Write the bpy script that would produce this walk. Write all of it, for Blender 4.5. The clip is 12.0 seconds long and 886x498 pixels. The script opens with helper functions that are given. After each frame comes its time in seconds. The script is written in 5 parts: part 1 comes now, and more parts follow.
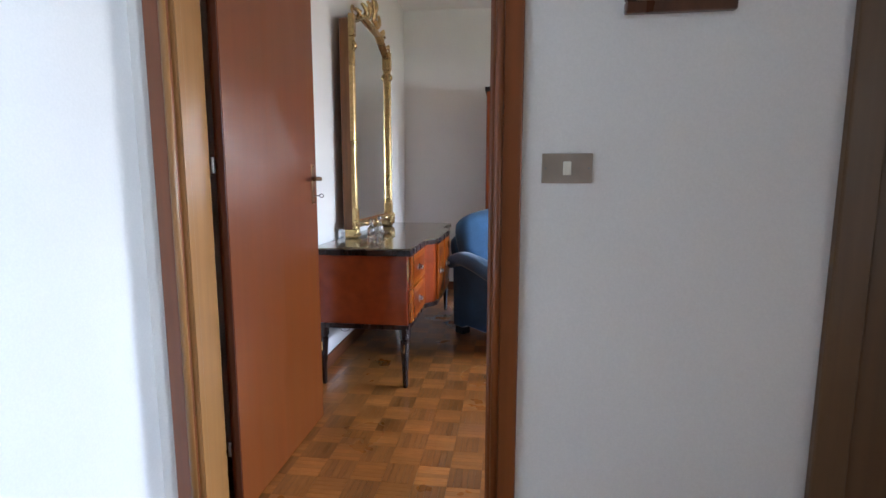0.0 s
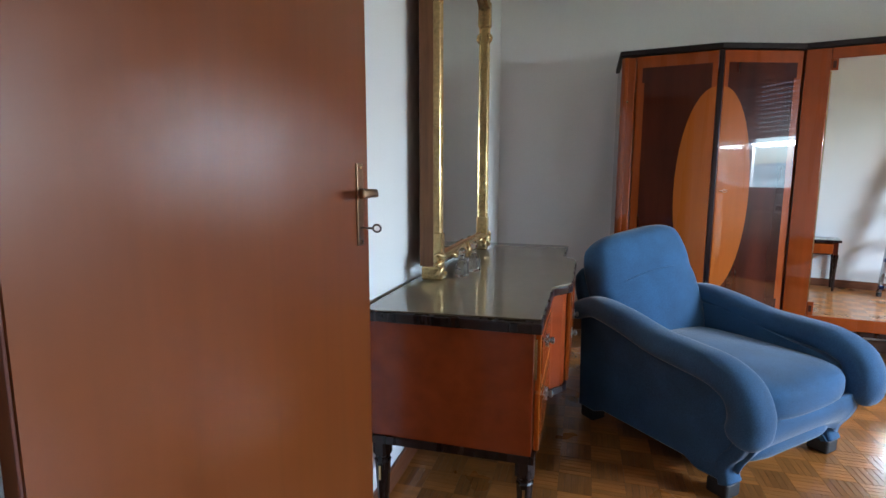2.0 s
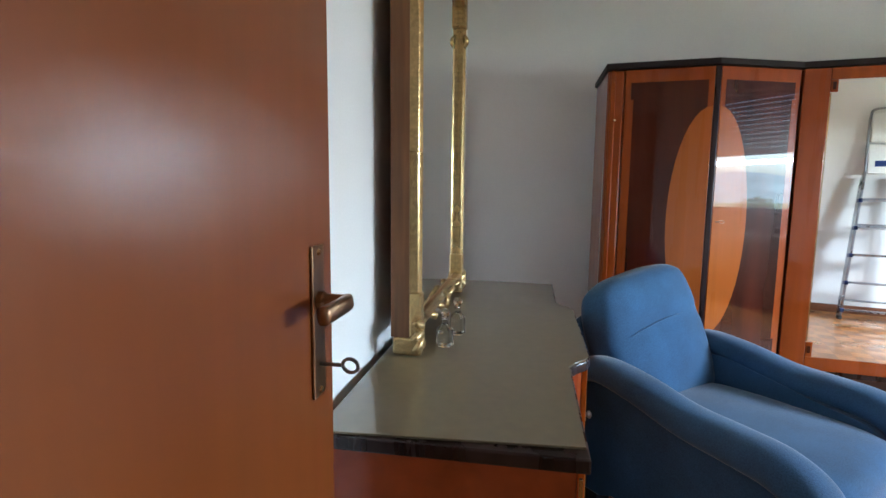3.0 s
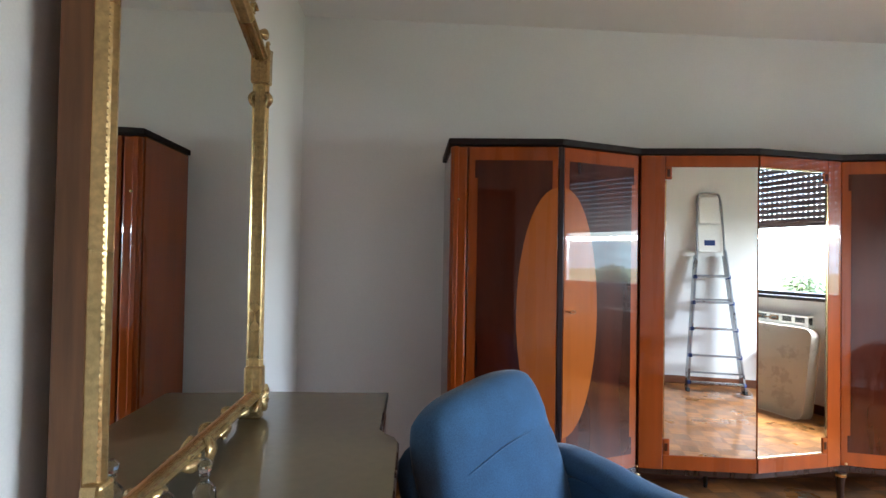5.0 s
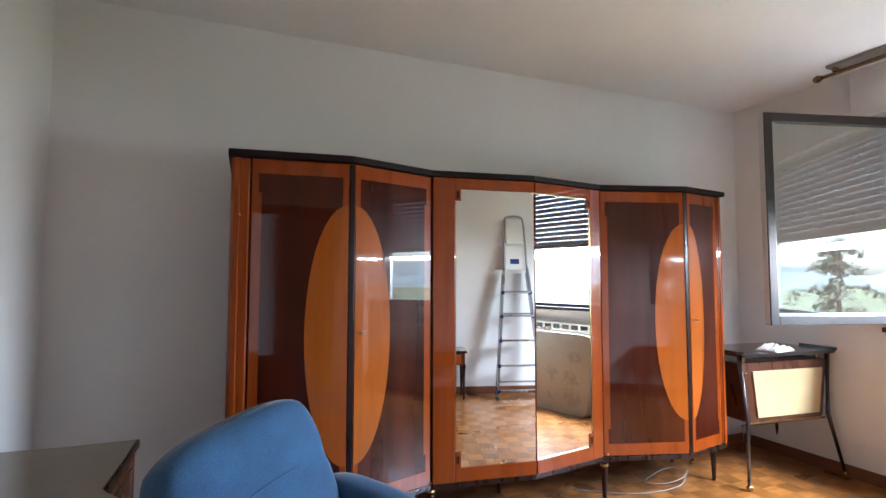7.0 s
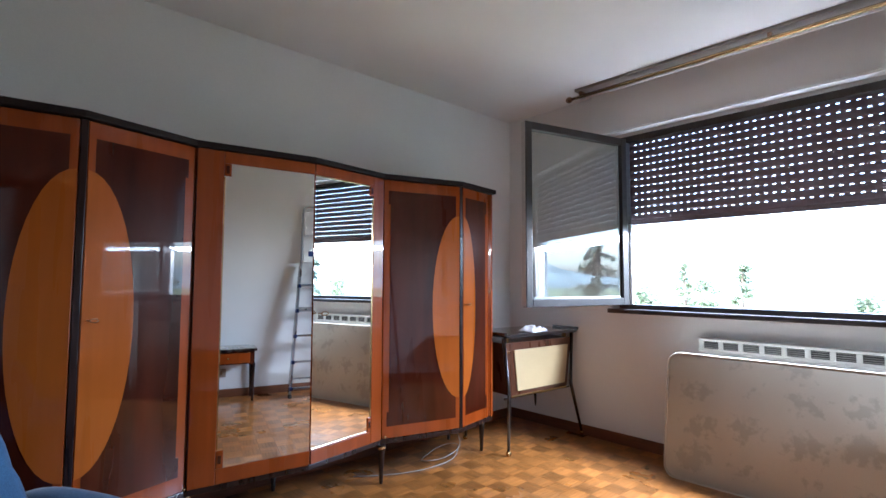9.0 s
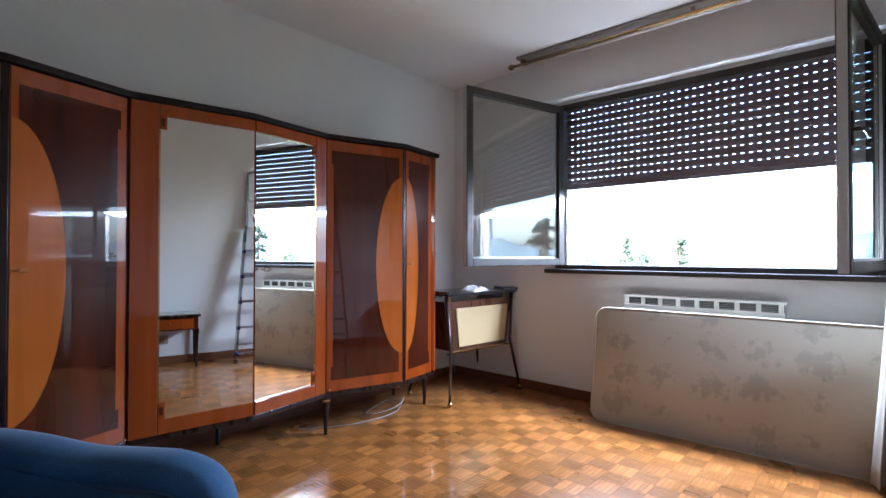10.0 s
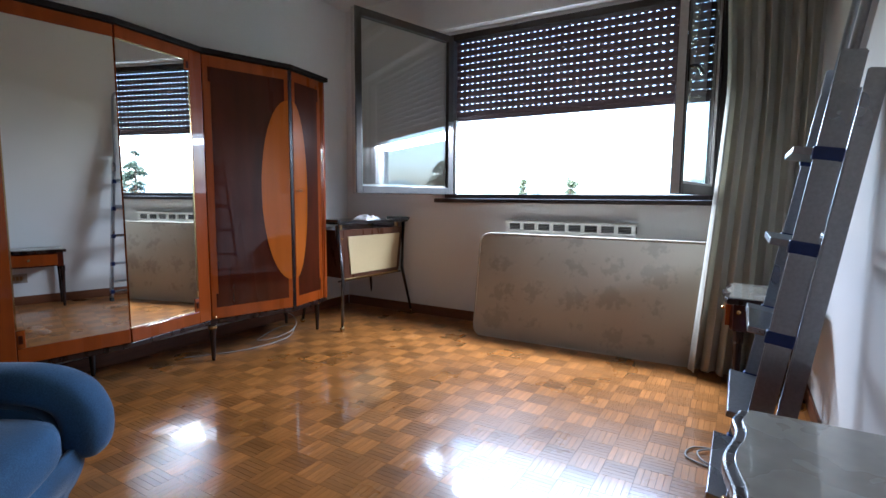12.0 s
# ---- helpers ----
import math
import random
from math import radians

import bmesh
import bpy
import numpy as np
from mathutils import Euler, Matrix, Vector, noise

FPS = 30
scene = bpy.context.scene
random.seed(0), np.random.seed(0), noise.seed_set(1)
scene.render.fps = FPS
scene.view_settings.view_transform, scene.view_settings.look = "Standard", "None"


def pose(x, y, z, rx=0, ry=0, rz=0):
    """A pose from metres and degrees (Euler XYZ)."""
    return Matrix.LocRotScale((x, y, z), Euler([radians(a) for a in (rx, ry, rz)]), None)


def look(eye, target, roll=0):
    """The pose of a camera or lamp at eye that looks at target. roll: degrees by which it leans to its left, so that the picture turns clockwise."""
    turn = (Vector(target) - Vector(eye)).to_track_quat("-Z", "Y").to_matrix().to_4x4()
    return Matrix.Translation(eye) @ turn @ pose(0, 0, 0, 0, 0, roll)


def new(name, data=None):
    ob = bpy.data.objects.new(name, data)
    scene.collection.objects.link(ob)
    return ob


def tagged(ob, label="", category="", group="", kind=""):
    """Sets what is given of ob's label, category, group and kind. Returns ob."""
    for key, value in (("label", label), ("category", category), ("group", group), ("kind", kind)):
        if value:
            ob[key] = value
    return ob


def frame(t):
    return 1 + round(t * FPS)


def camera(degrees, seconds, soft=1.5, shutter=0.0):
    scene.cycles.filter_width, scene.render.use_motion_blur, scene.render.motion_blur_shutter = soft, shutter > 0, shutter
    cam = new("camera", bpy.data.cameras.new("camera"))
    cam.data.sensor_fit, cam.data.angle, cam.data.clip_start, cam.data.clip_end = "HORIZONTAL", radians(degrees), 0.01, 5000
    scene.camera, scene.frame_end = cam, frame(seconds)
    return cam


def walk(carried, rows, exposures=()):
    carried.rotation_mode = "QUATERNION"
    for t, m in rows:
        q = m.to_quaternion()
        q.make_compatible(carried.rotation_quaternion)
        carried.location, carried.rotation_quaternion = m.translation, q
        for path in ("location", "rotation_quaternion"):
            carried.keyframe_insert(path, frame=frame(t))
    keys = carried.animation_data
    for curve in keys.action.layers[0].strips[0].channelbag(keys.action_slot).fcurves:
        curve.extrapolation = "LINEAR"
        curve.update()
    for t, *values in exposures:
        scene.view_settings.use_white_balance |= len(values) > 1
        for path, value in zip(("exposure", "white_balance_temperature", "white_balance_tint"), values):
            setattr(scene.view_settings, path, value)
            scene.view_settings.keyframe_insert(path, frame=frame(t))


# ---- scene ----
cam = camera(83.6, 12.0)
PATH = [
    (0, (1.069, -1.415, 1.118), (0.814, 0.551, 0.854), 0.1),
    (0.5, (1.019, -1.095, 1.101), (0.643, 0.851, 0.837), 0.4),
    (1, (0.92, -0.812, 1.122), (0.428, 1.108, 0.851), 0.1),
    (1.5, (0.78, -0.536, 1.142), (0.242, 1.371, 0.87), 0.1),
    (2, (0.673, -0.262, 1.16), (0.129, 1.644, 0.891), 0.1),
    (2.5, (0.535, -0.014, 1.204), (0.018, 1.901, 0.953), 0.3),
    (3, (0.441, 0.195, 1.26), (0.109, 2.153, 1.026), 0.6),
    (5, (0.672, 0.678, 1.368), (0.8, 2.674, 1.401), 1.0),
    (5.5, (0.744, 0.69, 1.379), (1.038, 2.667, 1.467), 0.9),
    (6, (0.82, 0.704, 1.368), (1.284, 2.646, 1.49), 0.5),
    (6.5, (0.873, 0.705, 1.369), (1.468, 2.61, 1.495), 0.2),
    (8.5, (1.129, 0.666, 1.328), (2.347, 2.248, 1.446), 0.2),
    (9, (1.145, 0.636, 1.276), (2.496, 2.105, 1.402), 0.2),
    (9.5, (1.126, 0.582, 1.224), (2.567, 1.966, 1.319), 0.3),
    (10, (1.123, 0.511, 1.173), (2.61, 1.849, 1.197), 0.1),
    (10.5, (1.15, 0.46, 1.136), (2.673, 1.755, 1.067), 0.1),
    (11, (1.157, 0.422, 1.117), (2.732, 1.646, 0.966), 0.1),
    (11.5, (1.153, 0.394, 1.094), (2.802, 1.51, 0.903), 0.4),
    (12, (1.1, 0.368, 1.068), (2.808, 1.388, 0.86), 0.4),
]
walk(cam, [(t, look(eye, target, roll)) for t, eye, target, roll in PATH], [(0, 5.5, 5750, 14), (0.5, 5.05, 5650, 17), (1, 5.05, 5350, 13), (2, 5.15, 5450, 6), (3, 5.4, 5550, 5), (5, 5.2, 5800, 8), (6, 5.35, 5750, 9), (6.5, 5.3, 5750, 10), (8.5, 4.65, 5350, 12), (10.5, 4.3, 5250, 12), (12, 3.9, 5400, 10)])

# ---------------------------------------------------------------- light
world = bpy.data.worlds.new("world")
scene.world = world
world.use_nodes = True
wn = world.node_tree.nodes
sky = wn.new("ShaderNodeTexSky")
sky.sky_type, sky.sun_disc = "NISHITA", False
sky.sun_elevation, sky.sun_rotation = radians(48), radians(-80)
sky.air_density, sky.dust_density, sky.ozone_density = 1.0, 3.0, 1.0
wn["Background"].inputs["Strength"].default_value = 0.15
world.node_tree.links.new(sky.outputs[0], wn["Background"].inputs[0])
sun_data = bpy.data.lights.new("sun", "SUN")
sun_data.energy, sun_data.angle, sun_data.color = 3.0, radians(0.5), (1.0, 0.95, 0.88)
sun = new("sun", sun_data)
sun.matrix_world = look((-20, -4, 24), (0, 0, 0))


def area_lamp(name, m, w, h, power, color):
    data = bpy.data.lights.new(name, "AREA")
    data.shape, data.size, data.size_y, data.energy, data.color = "RECTANGLE", w, h, power, color
    ob = new(name, data)
    ob.matrix_world = m
    return ob


# lamps for daylight: under the half-lowered shutter, and in an assumed, unseen window across the corridor
area_lamp("window_daylight", look((4.985, 1.53, 1.640), (4.815, 1.53, 0.74)), 2.0, 0.20, 10.0, (0.93, 0.97, 1.0))
area_lamp("assumed_window_daylight", look((5.19, -2.75, 1.45), (0.0, -1.9, 1.2)), 0.8, 1.3, 9.0, (0.76, 0.90, 1.0))

# ---------------------------------------------------------------- helpers


def bm_box(bm, lo, hi, bevel=0.0, m=None, seg=2):
    """Adds a box to bm."""
    g = bmesh.ops.create_cube(bm, size=1.0)
    vs = g["verts"]
    c = [(a + b) / 2 for a, b in zip(lo, hi)]
    s = [abs(b - a) for a, b in zip(lo, hi)]
    for v in vs:
        v.co = Vector((v.co.x * s[0] + c[0], v.co.y * s[1] + c[1], v.co.z * s[2] + c[2]))
        if m:
            v.co = m @ v.co
    if bevel > 0:
        es = {e for v in vs for e in v.link_edges}
        bmesh.ops.bevel(bm, geom=list(es), offset=min(bevel, min(s) * 0.45), segments=seg, profile=0.5, affect="EDGES")
    return bm


def box(lo, hi, bevel=0.0, m=None, seg=2):
    return bm_box(bmesh.new(), lo, hi, bevel, m, seg)


def prism(pts, z0, z1, m=None, bevel=0.0, bm=None):
    """A closed outline in x, y, raised from z0 to z1."""
    bm = bm or bmesh.new()
    a = [bm.verts.new((x, y, z0)) for x, y in pts]
    b = [bm.verts.new((x, y, z1)) for x, y in pts]
    n = len(pts)
    fs = [bm.faces.new(list(reversed(a))), bm.faces.new(b)]
    for i in range(n):
        fs.append(bm.faces.new((a[i], a[(i + 1) % n], b[(i + 1) % n], b[i])))
    bmesh.ops.recalc_face_normals(bm, faces=fs)
    if bevel:
        bmesh.ops.bevel(bm, geom=list({e for f in fs for e in f.edges}), offset=bevel, segments=2, profile=0.5, affect="EDGES")
    if m:
        bmesh.ops.transform(bm, matrix=m, verts=a + b if not bevel else bm.verts)
    return bm


def lathe(profile, n=16, m=None, bm=None):
    """A turned body from (radius, z) pairs."""
    bm = bm or bmesh.new()
    rings, made = [], []
    for r, z in profile:
        ring = [bm.verts.new((max(r, 1e-4) * math.cos(2 * math.pi * i / n), max(r, 1e-4) * math.sin(2 * math.pi * i / n), z)) for i in range(n)]
        rings.append(ring)
        made += ring
    fs = []
    for a, b in zip(rings, rings[1:]):
        for i in range(n):
            fs.append(bm.faces.new((a[i], a[(i + 1) % n], b[(i + 1) % n], b[i])))
    fs.append(bm.faces.new(list(reversed(rings[0]))))
    fs.append(bm.faces.new(rings[-1]))
    bmesh.ops.recalc_face_normals(bm, faces=fs)
    if m:
        bmesh.ops.transform(bm, matrix=m, verts=made)
    return bm


def sweep(path, section, bm=None, up=Vector((0, 0, 1)), closed=True):
    """Carries a section, (u, v) pairs or a function of 0..1 that gives them, along a path."""
    bm = bm or bmesh.new()
    path = [Vector(p) for p in path]
    rings = []
    for i, p in enumerate(path):
        d = (path[min(i + 1, len(path) - 1)] - path[max(i - 1, 0)]).normalized()
        side = d.cross(up)
        side = side.normalized() if side.length > 1e-4 else Vector((1, 0, 0))
        top = side.cross(d)
        sec = section(i / (len(path) - 1)) if callable(section) else section
        rings.append([bm.verts.new(p + side * u + top * v) for u, v in sec])
    fs = []
    n = len(rings[0])
    for a, b in zip(rings, rings[1:]):
        for i in range(n):
            fs.append(bm.faces.new((a[i], a[(i + 1) % n], b[(i + 1) % n], b[i])))
    if closed:
        fs.append(bm.faces.new(list(reversed(rings[0]))))
        fs.append(bm.faces.new(rings[-1]))
    bmesh.ops.recalc_face_normals(bm, faces=fs)
    return bm


def circle(r, n=8):
    return [(r * math.cos(2 * math.pi * i / n), r * math.sin(2 * math.pi * i / n)) for i in range(n)]


def smooth_path(pts, n=8):
    """A Catmull-Rom curve through points."""
    pts = [Vector(p) for p in pts]
    out = []
    for i in range(len(pts) - 1):
        p0, p1, p2, p3 = pts[max(i - 1, 0)], pts[i], pts[i + 1], pts[min(i + 2, len(pts) - 1)]
        for k in range(n):
            t = k / n
            out.append(0.5 * (2 * p1 + (p2 - p0) * t + (2 * p0 - 5 * p1 + 4 * p2 - p3) * t * t + (3 * p1 - p0 - 3 * p2 + p3) * t ** 3))
    out.append(pts[-1])
    return out


def mesh_of(name, bm, material, smooth=False):
    me = bpy.data.meshes.new(name)
    bm.normal_update()
    bm.to_mesh(me)
    bm.free()
    for mat in material if isinstance(material, (list, tuple)) else [material]:
        me.materials.append(mat)
    if smooth:
        for p in me.polygons:
            p.use_smooth = True
    return me


def part(name, bm, material, parent=None, label="", smooth=False, auto=False):
    """Links a bmesh as one mesh object under a thing."""
    ob = new(name, mesh_of(name, bm, material, smooth))
    if auto:
        ob.data.set_sharp_from_angle(angle=radians(35))
    ob.parent = parent
    if label:
        tagged(ob, label)
    return ob


def thing(name, m, label, category, group="", kind=""):
    ob = new(name)
    ob.empty_display_size = 0.1
    ob.matrix_world = m
    return tagged(ob, label, category, group, kind)


def structure(name, bm, material, label="", category="", smooth=False):
    return tagged(part(name, bm, material, None, "", smooth), label, category, "", "structure")


# ---------------------------------------------------------------- materials


def material(name, base, rough=0.5, metal=0.0, coat=0.0, coat_rough=0.05, grain=None, vary=0.12, bump=0.0, bump_scale=60.0, sheen=0.0, spec=0.5, big=2.0, tint=None, world=False):
    """A surface with two scales of variation. grain: (sx, sy, sz) stretches fine streaks. tint: the colour towards which it varies."""
    mat = bpy.data.materials.new(name)
    mat.use_nodes = True
    nt = mat.node_tree
    n, l = nt.nodes, nt.links
    b = n["Principled BSDF"]
    tc = n.new("ShaderNodeTexCoord")
    mp = n.new("ShaderNodeMapping")
    mp.inputs["Scale"].default_value = grain or (1, 1, 1)
    place = n.new("ShaderNodeNewGeometry").outputs["Position"] if world else tc.outputs["Object"]
    l.new(place, mp.inputs["Vector"])
    fine = n.new("ShaderNodeTexNoise")
    fine.inputs["Scale"].default_value = bump_scale
    fine.inputs["Detail"].default_value = 6
    fine.inputs["Distortion"].default_value = 0.4 if grain else 0.0
    l.new(mp.outputs[0], fine.inputs["Vector"])
    large = n.new("ShaderNodeTexNoise")
    large.inputs["Scale"].default_value = big
    large.inputs["Detail"].default_value = 4
    l.new(mp.outputs[0] if grain else place, large.inputs["Vector"])
    add = n.new("ShaderNodeMath")
    add.operation = "ADD"
    l.new(fine.outputs[0], add.inputs[0])
    l.new(large.outputs[0], add.inputs[1])
    ramp = n.new("ShaderNodeMapRange")
    ramp.inputs[1].default_value, ramp.inputs[2].default_value = 0.65, 1.35
    l.new(add.outputs[0], ramp.inputs[0])
    mix = n.new("ShaderNodeMix")
    mix.data_type = "RGBA"
    dark = tint or [c * (1 - 2.2 * vary) for c in base]
    mix.inputs[6].default_value = (*dark, 1)
    mix.inputs[7].default_value = (*[min(1, c * (1 + vary)) for c in base], 1)
    l.new(ramp.outputs[0], mix.inputs[0])
    l.new(mix.outputs[2], b.inputs["Base Color"])
    rr = n.new("ShaderNodeMapRange")
    rr.inputs[1].default_value, rr.inputs[2].default_value = 0.3, 0.7
    rr.inputs[3].default_value, rr.inputs[4].default_value = max(0.02, rough * 0.85), min(1, rough * 1.15)
    l.new(large.outputs[0], rr.inputs[0])
    l.new(rr.outputs[0], b.inputs["Roughness"])
    b.inputs["Metallic"].default_value = metal
    b.inputs["Specular IOR Level"].default_value = spec
    b.inputs["Coat Weight"].default_value = coat
    b.inputs["Coat Roughness"].default_value = coat_rough
    if sheen:
        b.inputs["Sheen Weight"].default_value = sheen
        b.inputs["Sheen Roughness"].default_value = 0.35
    if bump:
        bp = n.new("ShaderNodeBump")
        bp.inputs["Strength"].default_value = bump
        bp.inputs["Distance"].default_value = 0.004
        l.new(fine.outputs[0], bp.inputs["Height"])
        l.new(bp.outputs[0], b.inputs["Normal"])
    return mat


def glass_material(name, color=(1, 1, 1), rough=0.0, ior=1.5):
    mat = bpy.data.materials.new(name)
    mat.use_nodes = True
    b = mat.node_tree.nodes["Principled BSDF"]
    b.inputs["Base Color"].default_value = (*color, 1)
    b.inputs["Transmission Weight"].default_value = 1.0
    b.inputs["Roughness"].default_value = rough
    b.inputs["IOR"].default_value = ior
    return mat


def pane_material(name, gloss=0.085):
    """Thin window glass: see-through, with a clear reflection."""
    mat = bpy.data.materials.new(name)
    mat.use_nodes = True
    nt = mat.node_tree
    nt.nodes.remove(nt.nodes["Principled BSDF"])
    tr = nt.nodes.new("ShaderNodeBsdfTransparent")
    tr.inputs[0].default_value = (0.90, 0.94, 0.93, 1)
    gl = nt.nodes.new("ShaderNodeBsdfGlossy")
    gl.inputs["Roughness"].default_value = 0.0
    lw = nt.nodes.new("ShaderNodeLayerWeight")
    pw = nt.nodes.new("ShaderNodeMath")
    pw.operation, pw.inputs[1].default_value = "POWER", 4.0
    nt.links.new(lw.outputs["Facing"], pw.inputs[0])
    fr = nt.nodes.new("ShaderNodeMath")
    fr.operation, fr.inputs[1].default_value, fr.inputs[2].default_value = "MULTIPLY_ADD", 0.85, gloss
    nt.links.new(pw.outputs[0], fr.inputs[0])
    mx = nt.nodes.new("ShaderNodeMixShader")
    nt.links.new(fr.outputs[0], mx.inputs[0])
    nt.links.new(tr.outputs[0], mx.inputs[1])
    nt.links.new(gl.outputs[0], mx.inputs[2])
    nt.links.new(mx.outputs[0], nt.nodes["Material Output"].inputs[0])
    return mat


def mirror_material(name):
    mat = bpy.data.materials.new(name)
    mat.use_nodes = True
    b = mat.node_tree.nodes["Principled BSDF"]
    b.inputs["Base Color"].default_value = (0.86, 0.88, 0.86, 1)
    b.inputs["Metallic"].default_value = 1.0
    b.inputs["Roughness"].default_value = 0.005
    return mat


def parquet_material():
    """Oiled oak fingers: wood colour and painted sheen come with the mesh, fine grain and pores on top."""
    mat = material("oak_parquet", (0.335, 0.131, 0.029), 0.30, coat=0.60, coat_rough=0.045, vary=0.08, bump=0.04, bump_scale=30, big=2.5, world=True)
    nt = mat.node_tree
    n, l = nt.nodes, nt.links
    b = n["Principled BSDF"]
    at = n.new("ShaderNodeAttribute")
    at.attribute_name = "tone_and_sheen"
    along = n.new("ShaderNodeAttribute")
    along.attribute_name = "along"
    tc = n.new("ShaderNodeNewGeometry")
    outs = []
    for sc in ((5, 90, 5), (90, 5, 5)):
        mp = n.new("ShaderNodeMapping")
        mp.inputs["Scale"].default_value = sc
        l.new(tc.outputs["Position"], mp.inputs["Vector"])
        ns = n.new("ShaderNodeTexNoise")
        ns.inputs["Scale"].default_value = 2.0
        ns.inputs["Detail"].default_value = 5
        l.new(mp.outputs[0], ns.inputs["Vector"])
        outs.append(ns)
    mxg = n.new("ShaderNodeMix")
    l.new(along.outputs["Fac"], mxg.inputs[0])
    l.new(outs[0].outputs[0], mxg.inputs[2])
    l.new(outs[1].outputs[0], mxg.inputs[3])
    mr = n.new("ShaderNodeMapRange")
    mr.inputs[1].default_value, mr.inputs[2].default_value = 0.3, 0.7
    mr.inputs[3].default_value, mr.inputs[4].default_value = 0.80, 1.12
    l.new(mxg.outputs[0], mr.inputs[0])
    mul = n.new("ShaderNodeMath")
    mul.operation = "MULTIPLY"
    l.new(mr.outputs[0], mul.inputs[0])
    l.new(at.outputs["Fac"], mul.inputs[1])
    src = b.inputs["Base Color"].links[0].from_socket
    vm = n.new("ShaderNodeVectorMath")
    vm.operation = "SCALE"
    l.new(src, vm.inputs[0])
    l.new(mul.outputs[0], vm.inputs["Scale"])
    l.new(vm.outputs[0], b.inputs["Base Color"])
    return mat


WALL = material("wall_paint", (0.755, 0.738, 0.715), 0.85, vary=0.03, bump=0.05, bump_scale=180, big=1.2, spec=0.2)
CEIL = material("ceiling_paint", (0.80, 0.77, 0.74), 0.9, vary=0.03, bump=0.08, bump_scale=150, spec=0.2)
DOORWOOD = material("door_veneer", (0.170, 0.042, 0.0065), 0.34, vary=0.06, grain=(9, 9, 0.35), bump=0.03, bump_scale=3, big=1.2, coat=0.35, coat_rough=0.27, spec=0.35)
PALEWOOD = material("pale_frame_wood", (0.30, 0.140, 0.040), 0.35, vary=0.10, grain=(14, 14, 0.5), bump=0.05, bump_scale=3, big=1.0, coat=0.2, coat_rough=0.25)
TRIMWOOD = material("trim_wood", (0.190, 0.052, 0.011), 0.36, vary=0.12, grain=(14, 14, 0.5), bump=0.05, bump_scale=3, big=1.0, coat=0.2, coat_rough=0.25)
EDGEWOOD = material("leaf_edge_wood", (0.085, 0.016, 0.006), 0.4, vary=0.12, grain=(14, 14, 0.5), bump_scale=3, coat=0.15, coat_rough=0.25)
CLOSETWOOD = material("closet_wood", (0.105, 0.052, 0.020), 0.42, vary=0.12, grain=(14, 14, 0.5), bump=0.04, bump_scale=3, coat=0.1, coat_rough=0.3)
BASEWOOD = material("baseboard_wood", (0.16, 0.055, 0.022), 0.45, vary=0.15, grain=(3, 3, 30), bump_scale=3)
CHERRY = material("cherry_lacquer", (0.26, 0.048, 0.005), 0.30, vary=0.10, grain=(6, 6, 0.5), bump_scale=3, big=1.2, coat=0.9, coat_rough=0.02, spec=0.1)
AMBER = material("amber_inlay", (0.37, 0.090, 0.008), 0.30, vary=0.08, grain=(6, 6, 0.5), bump_scale=3, big=1.2, coat=0.9, coat_rough=0.02, spec=0.1)
MAHOG = material("mahogany_inlay", (0.056, 0.0085, 0.0025), 0.30, vary=0.30, grain=(4, 4, 0.6), bump_scale=2, big=1.5, coat=0.85, coat_rough=0.015, spec=0.08)
DRESSWOOD = material("dresser_cherry", (0.27, 0.046, 0.008), 0.34, vary=0.10, grain=(6, 0.6, 6), bump_scale=3, coat=0.35, coat_rough=0.12, spec=0.15)
DARKWOOD = material("ebonised_wood", (0.022, 0.010, 0.008), 0.28, vary=0.25, grain=(10, 10, 1), bump_scale=4, coat=0.15, coat_rough=0.12, spec=0.25)
GOLD = material("gilt_wood", (0.56, 0.39, 0.17), 0.26, metal=0.75, vary=0.22, bump=0.25, bump_scale=70)
GILTSIDE = material("gilt_frame_side", (0.21, 0.088, 0.030), 0.45, metal=0.1, vary=0.18, grain=(20, 20, 1.5), bump_scale=3)
EBONY = material("matt_ebony", (0.014, 0.008, 0.007), 0.55, vary=0.2, spec=0.2)
TAUPE = material("taupe_paint", (0.22, 0.19, 0.16), 0.6, vary=0.08)
BRASS = material("brass", (0.60, 0.42, 0.20), 0.25, metal=1.0, vary=0.12, bump_scale=40)
BRONZE = material("bronze_fitting", (0.30, 0.18, 0.10), 0.30, metal=1.0, vary=0.15, bump_scale=40)
STEEL = material("worn_steel", (0.30, 0.29, 0.28), 0.35, metal=1.0, vary=0.2)
ALU = material("aluminium", (0.41, 0.43, 0.46), 0.29, metal=1.0, vary=0.10, bump=0.05, bump_scale=90)
VELVET = material("blue_velvet", (0.048, 0.108, 0.205), 0.85, vary=0.22, bump=0.20, bump_scale=260, sheen=0.34, big=5, spec=0.15)
MIRROR = mirror_material("mirror_glass")
GLASS = glass_material("clear_glass")
PANE = pane_material("window_glass")
OLIVE = material("olive_top", (0.155, 0.120, 0.062), 0.40, vary=0.08, coat=1.0, coat_rough=0.01, bump_scale=30)
FRAME = material("window_frame_brown", (0.055, 0.047, 0.044), 0.34, metal=0.55, vary=0.10, bump_scale=60)
FRAMELIGHT = material("window_rebate_grey", (0.55, 0.54, 0.52), 0.45, vary=0.06, bump_scale=60)
SILLSTONE = material("sill_stone", (0.10, 0.095, 0.09), 0.7, vary=0.2, bump=0.1, bump_scale=60)
# for unseen walls, picked so their bounce dims and warms the corridor
UNSEENWALL = material("unseen_wall_paint", (0.43, 0.375, 0.31), 0.85, vary=0.04, bump=0.05, bump_scale=180, big=1.2, spec=0.2)
